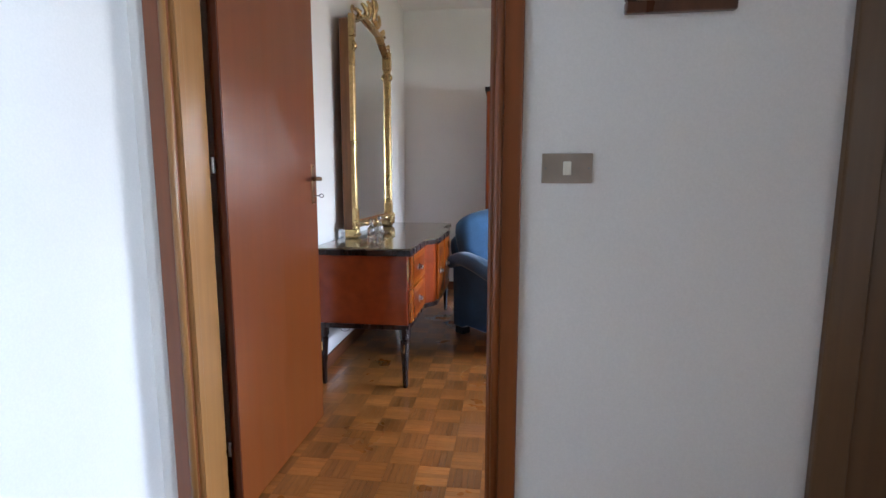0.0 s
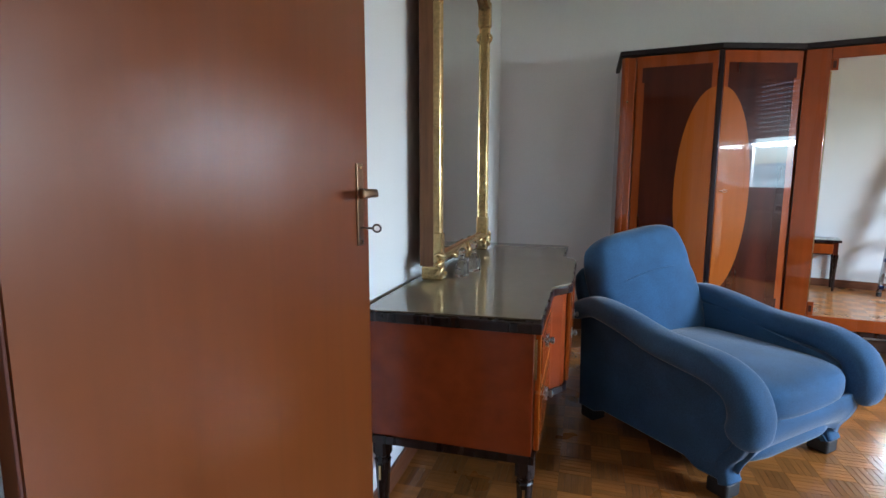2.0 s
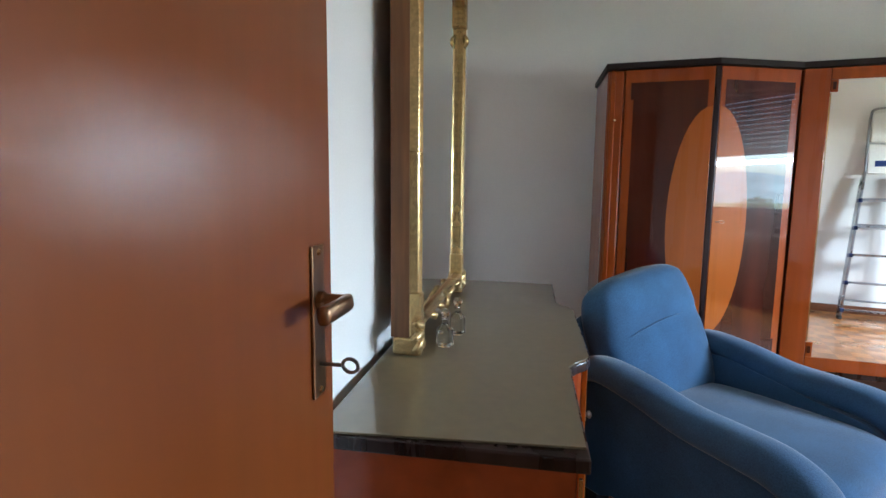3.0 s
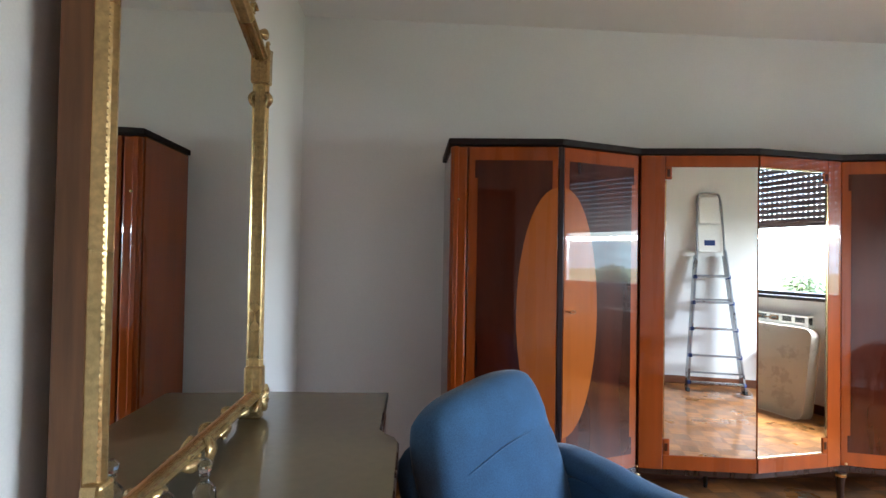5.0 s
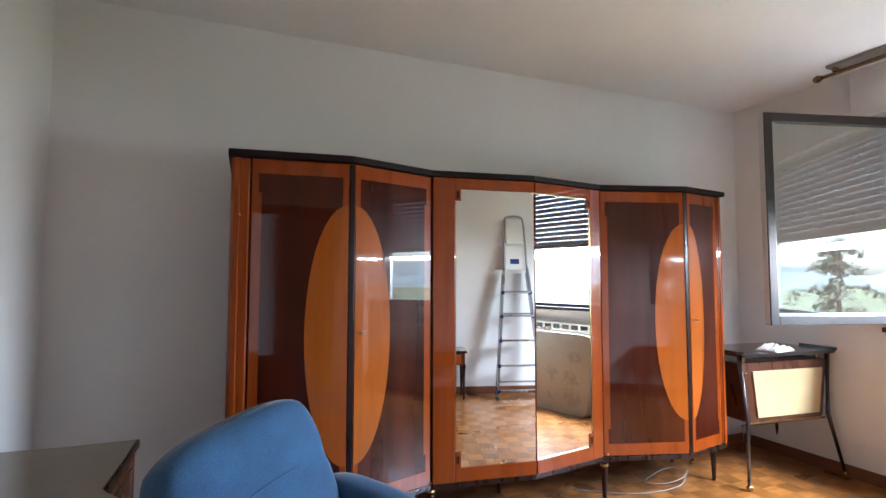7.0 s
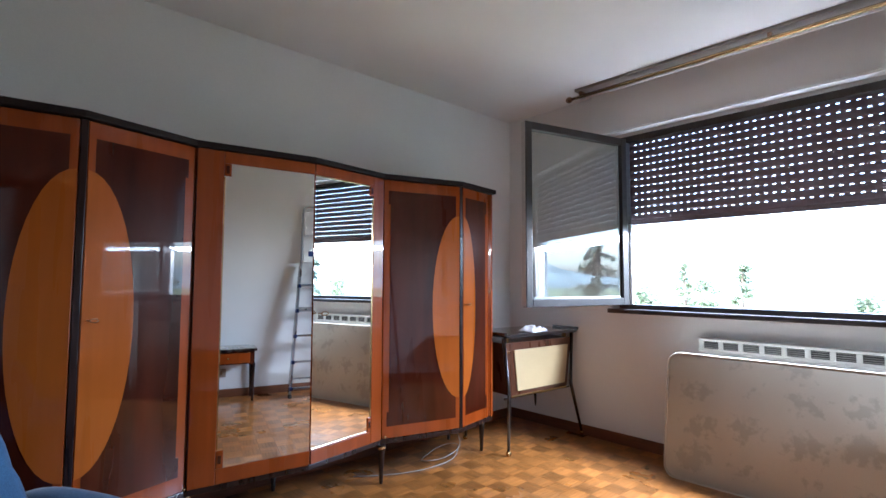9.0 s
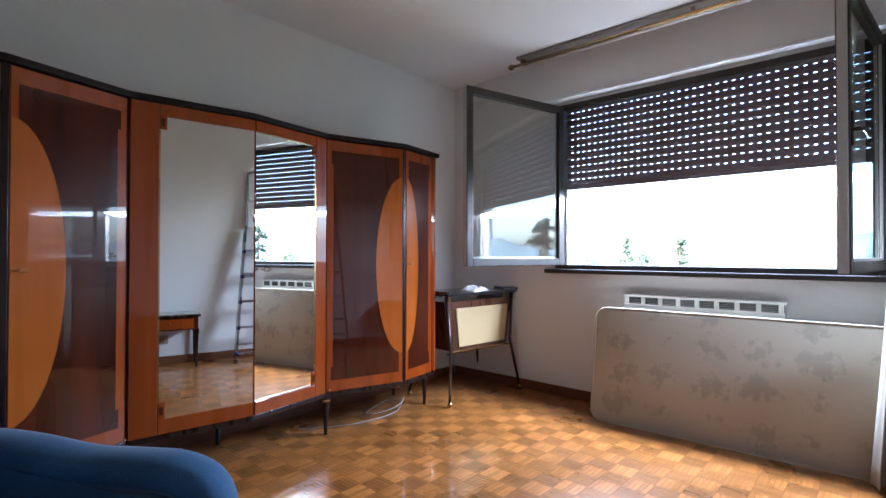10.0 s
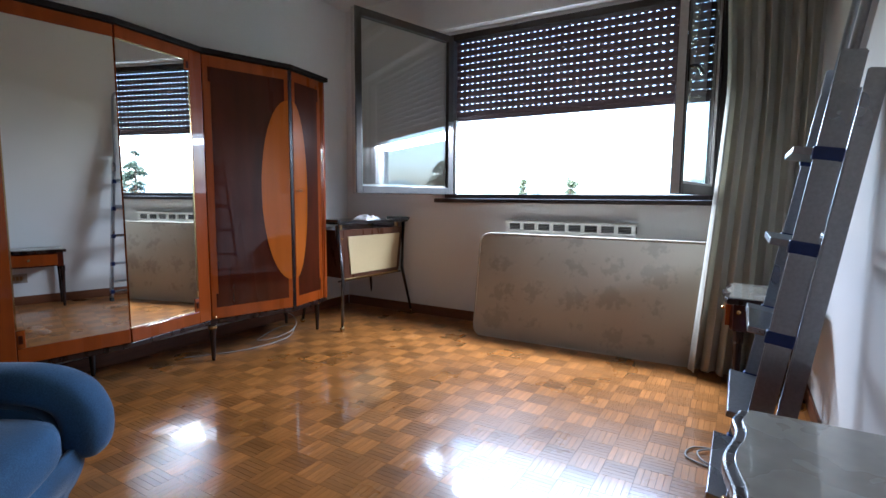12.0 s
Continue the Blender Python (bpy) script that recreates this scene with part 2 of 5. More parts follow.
SHUTTER = material("shutter_plastic", (0.16, 0.125, 0.145), 0.55, vary=0.10, bump_scale=60)
WHITEMETAL = material("white_enamel", (0.80, 0.80, 0.78), 0.40, vary=0.04, bump_scale=60)
INSIDESHADE = material("inside_shade", (0.03, 0.03, 0.03), 0.8, vary=0.1)
MATTRESS = None
CURTAIN = material("curtain_cloth", (0.56, 0.54, 0.47), 0.9, vary=0.06, bump=0.2, bump_scale=300, sheen=0.2, spec=0.1, big=3)
PLATE = material("switch_plate_bronze", (0.33, 0.275, 0.225), 0.40, metal=0.25, vary=0.05, bump_scale=30)
IVORY = material("ivory_plastic", (0.78, 0.74, 0.64), 0.4, vary=0.03)
CREAM = material("cream_laminate", (0.52, 0.40, 0.215), 0.45, vary=0.10, bump=0.10, bump_scale=180)
BARWOOD = material("bar_walnut", (0.085, 0.032, 0.016), 0.30, vary=0.2, grain=(10, 10, 1), bump_scale=3, coat=0.6, coat_rough=0.06)
BLACK = material("black_lacquer", (0.018, 0.016, 0.016), 0.22, vary=0.15, coat=0.6)
PAPER = material("white_paper", (0.80, 0.80, 0.82), 0.8, vary=0.05)
CABLE = material("white_cable", (0.30, 0.29, 0.28), 0.5, vary=0.05)
BLUEPLASTIC = material("blue_plastic", (0.012, 0.035, 0.16), 0.42, vary=0.1)
CONSOLETOP = material("console_top", (0.36, 0.34, 0.29), 0.28, vary=0.10, coat=0.8, coat_rough=0.04, bump_scale=20)
RUBBER = material("black_rubber", (0.02, 0.02, 0.02), 0.7, vary=0.1)
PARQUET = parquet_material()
GROUT = material("parquet_bed", (0.10, 0.045, 0.018), 0.6, vary=0.2)

# the curtain lets some daylight through
nt = CURTAIN.node_tree
glow = nt.nodes.new("ShaderNodeBsdfTranslucent")
glow.inputs[0].default_value = (0.56, 0.54, 0.45, 1)
both = nt.nodes.new("ShaderNodeMixShader")
both.inputs[0].default_value = 0.30
nt.links.new(nt.nodes["Principled BSDF"].outputs[0], both.inputs[1])
nt.links.new(glow.outputs[0], both.inputs[2])
nt.links.new(both.outputs[0], nt.nodes["Material Output"].inputs[0])

# ---------------------------------------------------------------- the setting
RX0, RX1, RY0, RY1, RH = 0.0, 4.86, 0.0, 3.72, 2.82
OX0, OX1, OH = 0.150, 1.045, 2.10        # the doorway, rough opening
WY0, WY1, WZ0, WZ1 = 0.50, 2.56, 1.06, 2.42  # the window opening
T = 0.12

structure("floor", box((-0.3, -3.4, -0.2), (5.3, 4.0, -0.008)), GROUT, "oak mosaic parquet floor, worn satin varnish", "floor")
structure("ceiling", box((-0.3, -3.4, RH), (5.3, 4.0, RH + 0.2)), CEIL, "plain off-white painted ceiling", "ceiling")
structure("wall_west", box((-0.3, RY0, -0.008), (RX0, RY1, RH)), WALL, "white painted plaster wall", "wall")
structure("wall_north", box((-0.3, RY1, -0.008), (5.3, 4.0, RH)), WALL, "white painted plaster wall", "wall")
w = bmesh.new()
bm_box(w, (RX1, RY0, -0.008), (5.03, WY0, RH))
bm_box(w, (RX1, WY1, -0.008), (5.03, RY1, RH))
bm_box(w, (RX1, WY0, -0.008), (5.03, WY1, WZ0))
bm_box(w, (RX1, WY0, WZ1), (5.03, WY1, RH))
structure("wall_east", w, WALL, "white painted wall with a wide window opening", "wall")
w = bmesh.new()
bm_box(w, (-0.3, -T, -0.008), (OX0, RY0, RH))
bm_box(w, (OX1, -T, -0.008), (5.3, RY0, RH))
bm_box(w, (OX0, -T, OH), (OX1, RY0, RH))
structure("wall_south", w, WALL, "white painted wall with a doorway to the corridor", "wall")
# corridor: beyond its west wall, unseen walls added to shape the daylight
structure("wall_corridor_west", box((-0.3, -3.4, -0.008), (0.035, -T, RH)), WALL, "white painted corridor wall", "wall")
structure("wall_unseen_south", box((0.035, -3.4, -0.008), (5.3, -3.25, RH)), UNSEENWALL, "unseen beige wall closing the corridor", "wall")
w = bmesh.new()
bm_box(w, (2.9, -3.25, -0.008), (3.0, -2.45, RH))
bm_box(w, (2.9, -1.62, -0.008), (3.0, -T, RH))
bm_box(w, (2.9, -2.45, 2.15), (3.0, -1.62, RH))
structure("wall_unseen_east", w, UNSEENWALL, "unseen beige wall with an added doorway", "wall")
w = bmesh.new()
bm_box(w, (5.2, -3.25, -0.008), (5.3, -3.17, RH))
bm_box(w, (5.2, -1.93, -0.008), (5.3, -T, RH))
bm_box(w, (5.2, -3.17, -0.008), (5.3, -1.93, 0.78))
bm_box(w, (5.2, -3.17, 2.12), (5.3, -1.93, RH))
structure("wall_unseen_far_east", w, WALL, "unseen white wall with an added window opening", "wall")


def baseboard(name, lo, hi):
    structure(name, box(lo, hi, 0.004), BASEWOOD, "low dark-stained wooden skirting board", "baseboard")


baseboard("baseboard_west", (0.0005, 0.02, 0), (0.014, RY1 - 0.002, 0.085))
baseboard("baseboard_north", (0.016, RY1 - 0.014, 0), (RX1 - 0.016, RY1 - 0.0005, 0.085))
baseboard("baseboard_east", (RX1 - 0.014, 0.016, 0), (RX1 - 0.0005, RY1 - 0.016, 0.085))
baseboard("baseboard_south", (OX1 + 0.085, 0.0005, 0), (RX1 - 0.016, 0.014, 0.085))


def door_frame(name, x0, x1, y0, y1, h, label):
    """Jambs lining an opening, a stop, and flat trim with a rounded bead on the corridor's side and the room's."""
    root = thing(name, pose(0, 0, 0), label, "door frame", kind="structure")
    jw = 0.022
    for side, a, b in (("left", x0, x0 + jw), ("right", x1 - jw, x1)):
        # left jamb and its bead are paler than the right ones
        wood = PALEWOOD if side == "left" else TRIMWOOD
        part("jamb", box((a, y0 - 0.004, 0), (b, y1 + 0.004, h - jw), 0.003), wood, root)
        if side == "left":
            part("door_stop", box((b, y0 - 0.003, 0), (b + 0.006, y0 + 0.022, h - jw), 0.002), wood, root)
        else:
            part("door_stop", box((a - 0.004, y0 + 0.02, 0), (a, y0 + 0.07, h - jw), 0.001), wood, root)
    part("head_jamb", box((x0, y0 - 0.004, h - jw), (x1, y1 + 0.004, h), 0.003), PALEWOOD, root)
    tw, over = 0.070, 0.012
    for yy, d in ((y0, -1), (y1, 1)):
        ya, yb = (yy - 0.018, yy - 0.0045) if d < 0 else (yy + 0.0045, yy + 0.013)
        yc = (ya + yb) / 2 - d * 0.002
        for inner, outer in ((x0 + over, x0 + over - tw), (x1 - over, x1 - over + tw)):
            a, b = min(inner, outer), max(inner, outer)
            t = box((a, ya, 0), (b, yb, h - over), 0.004)
            part("architrave", t, TRIMWOOD, root)
            c = inner + (0.011 if inner > outer else -0.011) * -1
            bead = sweep([(c, ya if d < 0 else yb, 0.0), (c, ya if d < 0 else yb, h - over)], [(0.011 * u, 0.008 * v) for u, v in circle(1, 12)], up=Vector((0, 1, 0)))
            part("bead", bead, PALEWOOD if inner == x0 + over else TRIMWOOD, root, smooth=True)
        part("head_architrave", box((x0 + over - tw, ya, h - over), (x1 - over + tw, yb, h - over + tw), 0.004), TRIMWOOD, root)
    return root


door_frame("door_frame_1", OX0, OX1, -T, 0.0, OH, "brown wooden door frame with moulded trim")

# closed built-in closet door on the corridor's side
closet = thing("door_2", pose(1.84, -T - 0.0005, 0), "closed dark brown closet door with moulded trim", "door", kind="structure")
for a in (0.0, 0.80):
    part("architrave", box((a, -0.026, 0.0), (a + 0.082, -0.0005, OH), 0.005), CLOSETWOOD, closet)
part("head_architrave", box((0.0, -0.026, OH + 0.0005), (0.882, -0.0005, OH + 0.082), 0.005), CLOSETWOOD, closet)
part("leaf", box((0.084, -0.016, 0.008), (0.798, -0.0005, OH - 0.004), 0.003), CLOSETWOOD, closet)


def door_leaf():
    root = thing("door_1", pose(0.168, 0.024, 0, 0, 0, 90.2), "open reddish-brown veneered flush door", "door", kind="structure")
    W, H, D = 0.734, OH - 0.03, 0.042
    # local x runs along the leaf, its room face looks to -y; the hinge side is rebated
    part("leaf", prism([(0.014, 0.0), (0.014, -0.019), (0.001, -0.019), (0.001, -D), (W, -D), (W, 0.0)], 0.008, H), DOORWOOD, root)
    part("edge_strip", box((W, -D + 0.004, 0.010), (W + 0.003, -0.004, H - 0.004)), TRIMWOOD, root, "darker edge strip")
    part("edge_strip", box((-0.003, -D + 0.002, 0.010), (0.0005, -0.020, H - 0.004), 0.001), EDGEWOOD, root, "dark red rebated edge")
    for z in (0.25, 1.17, 1.85):
        part("hinge", lathe([(0.005, z - 0.024), (0.005, z + 0.024)], 10, pose(-0.016, -0.010, 0)), STEEL, root, "small steel hinge", smooth=False)
    zc = 1.135
    plate = part("escutcheon", box((W - 0.060, -D - 0.004, zc - 0.112), (W - 0.028, -D - 0.0003, zc + 0.063), 0.002), BRONZE, root, "tall bronze handle plate")
    for z in (zc - 0.104, zc + 0.055):
        part("screw", lathe([(0.004, 0), (0.003, 0.002)], 8, pose(W - 0.044, -D - 0.004, z, 90)), BRASS, plate)
    rose = lathe([(0.011, 0.0), (0.011, 0.006), (0.0085, 0.009), (0.008, 0.034)], 14, pose(W - 0.044, -D - 0.004, zc, 90))
    part("handle_neck", rose, BRONZE, root, smooth=False)
    grip = [(W - 0.040, -D - 0.036, zc), (W - 0.050, -D - 0.039, zc + 0.0005), (W - 0.075, -D - 0.040, zc + 0.001), (W - 0.112, -D - 0.037, zc)]
    h = sweep(smooth_path(grip, 5), lambda t: [(math.copysign(abs(u) ** 0.6, u) * 0.0065, math.copysign(abs(v) ** 0.6, v) * (0.0085 + 0.001 * t)) for u, v in circle(1, 16)], up=Vector((0, 0.1, 1)))
    part("lever_handle", h, BRONZE, root, "polished bronze lever handle", smooth=True)
    kz = zc - 0.074
    k = sweep([(W - 0.044, -D - 0.003, kz), (W - 0.044, -D - 0.030, kz)], circle(0.0025, 8))
    for i in range(12):
        a, b = 2 * math.pi * i / 12, 2 * math.pi * (i + 1) / 12
        p = [(W - 0.044 + 0.002 * math.cos(q), -D - 0.040 + 0.010 * math.cos(q), kz + 0.008 * math.sin(q)) for q in (a, b)]
        sweep(p, circle(0.0022, 6), k)
    part("key", k, STEEL, root, "dark iron key in the lock")
    return root


door_leaf()


def light_switch():
    root = thing("light_switch", pose(1.215, -T, 1.155), "bronze-toned switch plate with an ivory rocker", "light switch")
    part("cover_plate", box((-0.062, -0.010, -0.037), (0.062, -0.0004, 0.037), 0.002), PLATE, root)
    part("rocker", box((-0.010, -0.0155, -0.017), (0.010, -0.0102, 0.017), 0.003), IVORY, root, "ivory rocker")
    for x in (-0.053, 0.053):
        part("screw", lathe([(0.003, 0), (0.002, 0.0015)], 8, pose(x, -0.0101, 0, 90)), STEEL, root)


light_switch()


def picture():
    root = thing("picture", pose(1.46, -T - 0.0005, 1.515), "small picture in a dark wooden frame on the wall", "picture")
    for lo, hi in (((-0.125, -0.022, 0), (0.125, 0, 0.028)), ((-0.125, -0.022, 0.302), (0.125, 0, 0.33)), ((-0.125, -0.022, 0.0285), (-0.097, 0, 0.3015)), ((0.097, -0.022, 0.0285), (0.125, 0, 0.3015))):
        part("frame_bar", box(lo, hi, 0.005), BARWOOD, root)
    part("print", box((-0.0965, -0.010, 0.029), (0.0965, -0.002, 0.3015)), CREAM, root, "faded ochre print")


picture()


# ---- window
def window():
    root = thing("window_1", pose(0, 0, 0), "wide two-leaf window in dark anodised frames, both leaves open inwards", "window", kind="structure")
    x0, x1 = 4.838, 4.905
    f = 0.05
    part("window_frame", box((x0, WY1 - f, WZ0), (x1, WY1 + 0.03, WZ1), 0.004), FRAME, root)
    part("window_frame", box((x0, WY0 - 0.03, WZ0), (x1, WY0 + f, WZ1), 0.004), FRAME, root)
    part("window_frame", box((x0, WY0 + f, WZ1 - f), (x1, WY1 - f, WZ1), 0.004), FRAME, root)
    part("window_frame", box((x0, WY0 + f, WZ0), (x1, WY1 - f, WZ0 + 0.035), 0.004), FRAME, root)
    part("rebate", box((x0 + 0.02, WY1 - f - 0.022, WZ0 + 0.036), (x1 - 0.01, WY1 - f - 0.0005, 1.72), 0.002), FRAMELIGHT, root, "pale grey rebate strip")
    part("window_sill", box((4.775, WY0 - 0.10, 1.025), (4.859, WY1 + 0.10, 1.0585), 0.006), FRAME, root, "dark narrow sill board")
    part("outer_sill", box((4.91, WY0, 1.02), (5.07, WY1, 1.0595), 0.004), SILLSTONE, root, "dark stone outer sill")
    return root


window()


def sash(hx, hy, turn, width, flip, handle):
    """A leaf hinged at its local origin, running along +x; flip mirrors its faces."""
    root = thing("window_sash", pose(hx, hy, WZ0 + 0.032, 0, 0, turn), "open window leaf in a dark frame with clear glass", "window leaf", "window leaves")
    H, s, d = 1.30, 0.055, 0.05
    for lo, hi in (((0, -d / 2, 0), (s, d / 2, H)), ((width - s, -d / 2, 0), (width, d / 2, H)), ((s, -d / 2, H - s), (width - s, d / 2, H)), ((s, -d / 2, 0), (width - s, d / 2, s))):
        part("sash_bar", box(lo, hi, 0.004), FRAME, root)
    for lo, hi in (((s + 0.0005, flip * 0.006, s + 0.0005), (s + 0.012, flip * 0.020, H - s)), ((width - s - 0.012, flip * 0.006, s + 0.0005), (width - s - 0.0005, flip * 0.020, H - s)), ((s + 0.012, flip * 0.006, s + 0.0005), (width - s - 0.012, flip * 0.020, s + 0.014))):
        part("glazing_bead", box(lo, hi, 0.002), FRAMELIGHT, root, "pale glazing bead")
    g = part("pane", box((s - 0.004, -0.003, s - 0.004), (width - s + 0.004, 0.003, H - s + 0.004)), PANE, root)
    g.visible_shadow = False
    edge = box((width + 0.0005, -d / 2 + 0.006, 0.004), (width + 0.006, d / 2 - 0.006, H - 0.004), 0.002)
    part("edge_gasket", edge, FRAMELIGHT, root, "pale aluminium edge profile")
    if handle:
        h = sweep(smooth_path([(width - 0.03, flip * 0.026, 0.62), (width - 0.03, flip * 0.06, 0.62), (width - 0.05, flip * 0.070, 0.615), (width - 0.13, flip * 0.072, 0.60)], 4), circle(0.009, 8))
        part("handle", h, BLACK, root, "dark lever handle", smooth=True)
        part("handle_base", box((width - 0.045, flip * 0.025, 0.55), (width - 0.015, flip * 0.034, 0.70), 0.002), BLACK, root)
    return root


sash(4.815, WY1 - 0.045, 165, 0.98, -1, False)
sash(4.815, WY0 + 0.045, 173.6, 0.98, 1, True)


def roller_shutter():
    root = thing("roller_shutter", pose(4.965, 0, 0), "half-lowered dark plastic roller shutter with rows of light slots", "roller shutter")
    z0, z1, pitch = 1.735, 2.419, 0.0565
    y0, y1 = WY0 + 0.004, WY1 - 0.004
    n = int((z1 - z0) / pitch)
    slot, step = 0.019, 0.050
    yy = [y0]
    k = y0 + 0.03
    while k + slot < y1 - 0.02:
        yy += [k, k + slot]
        k += step
    yy.append(y1)
    gap = 0.0058
    prof = [(-0.0025, 0.0), (-0.0085, 0.012), (-0.0085, pitch - gap - 0.012), (-0.0025, pitch - gap), (0.0025, pitch - gap), (0.004, pitch - gap - 0.012), (0.004, 0.012), (0.0025, 0.0)]
    verts, faces = [], []
    for y in (y0, y1):
        verts += [(x, y, z) for x, z in prof]
    m = len(prof)
    faces += [tuple(range(m)), tuple(range(2 * m - 1, m - 1, -1))]
    faces += [(i, m + i, m + (i + 1) % m, (i + 1) % m) for i in range(m)]
    for j in range(0, len(yy) - 1):
        if j % 2 == 0:
            a, b, o = yy[j], yy[j + 1], len(verts)
            for x in (-0.002, 0.002):
                verts += [(x, a, pitch - gap), (x, b, pitch - gap), (x, b, pitch), (x, a, pitch)]
            faces += [(o, o + 1, o + 2, o + 3), (o + 7, o + 6, o + 5, o + 4)]
            faces += [(o + 1, o + 5, o + 6, o + 2), (o, o + 3, o + 7, o + 4)]
    me = bpy.data.meshes.new("slat")
    me.from_pydata(verts, [], faces)
    me.materials.append(SHUTTER)
    for i in range(n):
        s = new("slat", me)
        s.parent = root
        s.location = (0, 0, z0 + 0.02 + i * pitch)
    part("bottom_rail", box((-0.009, y0, z0 - 0.012), (0.009, y1, z0 + 0.0195), 0.003), SHUTTER, root)
    for y in (WY0 + 0.0005, WY1 - 0.0195):
        part("guide_rail", box((-0.022, y, 1.062), (-0.012, y + 0.019, WZ1 - 0.001), 0.002), FRAME, root)


roller_shutter()

tagged(part("shutter_box", box((4.79, WY0 - 0.25, 2.47), (4.859, WY1 + 0.22, RH - 0.002), 0.006), WALL), "white painted shutter box above the window", "shutter box", "", "structure")
# the box's lit lower edge, painted as a strip whiter than the wall
tagged(part("lit_box_edge", box((4.775, WY0 - 0.25, 2.452), (4.859, WY1 + 0.22, 2.468), 0.004), WHITEMETAL), "narrow whiter strip for the shutter box's lit lower edge", "trim", "", "structure")


def curtain_rod():
    root = thing("curtain_rod", pose(4.60, 0, RH - 0.065), "thin brass curtain rod on brackets below the ceiling", "curtain rod")
    part("rod", sweep([(0, 0.04, 0), (0, 2.84, 0)], circle(0.013, 10)), BRASS, root, smooth=True)
    part("rod", sweep([(0.075, 0.04, 0.01), (0.075, 2.80, 0.01)], circle(0.010, 10)), WHITEMETAL, root, "pale inner track", smooth=True)
    part("track_board", box((-0.030, 0.03, 0.040), (0.115, 2.80, 0.0635), 0.004), TAUPE, root, "taupe board above the rod")
    for y in (0.10, 1.45, 2.76):
        part("bracket", box((-0.012, y - 0.012, 0.012), (0.10, y + 0.012, 0.0395), 0.003), BRONZE, root)
    for y in (2.84,):
        part("finial", lathe([(0.012, 0), (0.022, 0.012), (0.026, 0.03), (0.018, 0.05), (0.006, 0.06)], 12, pose(0, y, 0, -90)), BRONZE, root, smooth=True)


curtain_rod()


def curtain():
    root = thing("curtain", pose(0, 0, 0), "cream floor-length curtain drawn aside in folds", "curtain")
    for x0, ya, yb, amp, nf, ph in ((4.575, 0.03, 0.555, 0.046, 7, 0.3),):
        bm = bmesh.new()
        rows, cols = 26, 90
        grid = []
        for r in range(rows + 1):
            t = r / rows
            z = (RH - 0.085) * (1 - t) + 0.018 * t
            line = []
            for c in range(cols + 1):
                s = c / cols
                wob = 0.35 * math.sin(3.1 * s + 2.2 * t)
                fold = math.sin(2 * math.pi * nf * s + ph + wob) + 0.35 * math.sin(2 * math.pi * nf * 1.7 * s + 1.3 + 1.5 * t)
                width = 0.82 + 0.16 * abs(2 * t - 0.75) ** 1.2
                y = ya + (yb - ya) * (0.02 + s * width) + 0.012 * math.sin(2 * math.pi * nf * s * 2 + t)
                x = x0 + amp * (0.75 + 0.4 * t) * fold - 0.10 * t * s - 0.05 * t
                line.append(bm.verts.new((x, y, z + 0.008 * math.sin(9 * s) * t)))
            grid.append(line)
        for r in range(rows):
            for c in range(cols):
                bm.faces.new((grid[r][c], grid[r][c + 1], grid[r + 1][c + 1], grid[r + 1][c]))
        ob = part("cloth", bm, CURTAIN, root, smooth=True)
        so = ob.modifiers.new("thick", "SOLIDIFY")
        so.thickness = 0.002


curtain()


def radiator_cover():
    root = thing("radiator", pose(RX1, 0, 0), "white enamelled radiator cover with a slotted top grille", "radiator")
    y0, y1, z0, z1, x0 = 0.985, 1.985, 0.14, 0.885, -0.075
    part("casing", box((x0, y0, z0), (-0.002, y1, z1 - 0.086), 0.004), WHITEMETAL, root)
    # near-black filling paints the shade behind the grille
    part("shade_box", box((x0 + 0.02, y0 + 0.01, z1 - 0.085), (-0.002, y1 - 0.01, z1 - 0.004)), INSIDESHADE, root)
    n = 8
    part("top_rail", box((x0, y0, z1 - 0.018), (-0.002, y1, z1), 0.003), WHITEMETAL, root)
    part("bottom_rail", box((x0, y0, z1 - 0.0855), (x0 + 0.016, y1, z1 - 0.068), 0.003), WHITEMETAL, root)
    for i in range(n + 1):
        y = y0 + 0.02 + (y1 - y0 - 0.04) * i / n
        part("upright", box((x0, y - 0.014, z1 - 0.0675), (x0 + 0.014, y + 0.014, z1 - 0.0185), 0.002), WHITEMETAL, root)
        if i < n:
            for k in range(4):
                z = z1 - 0.062 + k * 0.012
                part("louvre", box((x0 + 0.004, y + 0.0145, z), (x0 + 0.012, y + (y1 - y0 - 0.04) / n - 0.0145, z + 0.004)), STEEL, root)


radiator_cover()

# ---------------------------------------------------------------- wardrobe
WF = [(0.865, 3.165), (1.415, 3.100), (1.885, 3.252), (2.485, 3.165), (3.020, 3.250), (3.575, 3.085), (3.978, 3.160)]  # plan of its front


def along(p, q, z):
    """A pose at p: x runs to q, y into the front, z up."""
    a = math.degrees(math.atan2(q[1] - p[1], q[0] - p[0]))
    return pose(p[0], p[1], z, 0, 0, a), math.hypot(q[0] - p[0], q[1] - p[1])


def half_oval(u, cz, ru, rz, side, n=22):
    """Outline of half an oval that stands against the line x = u, bulging to side."""
    return [(u + side * ru * math.cos(a), cz + rz * math.sin(a)) for a in [(-0.5 + i / n) * math.pi for i in range(n + 1)]]


def plate(pts, y0, y1, bm=None):
    """An outline in x, z raised along y."""
    bm = bm or bmesh.new()
    a = [bm.verts.new((x, y0, z)) for x, z in pts]
    b = [bm.verts.new((x, y1, z)) for x, z in pts]
    n = len(pts)
    fs = [bm.faces.new(a), bm.faces.new(b[::-1])]
    fs += [bm.faces.new((a[i], b[i], b[(i + 1) % n], a[(i + 1) % n])) for i in range(n)]
    bmesh.ops.recalc_face_normals(bm, faces=fs)
    return bm


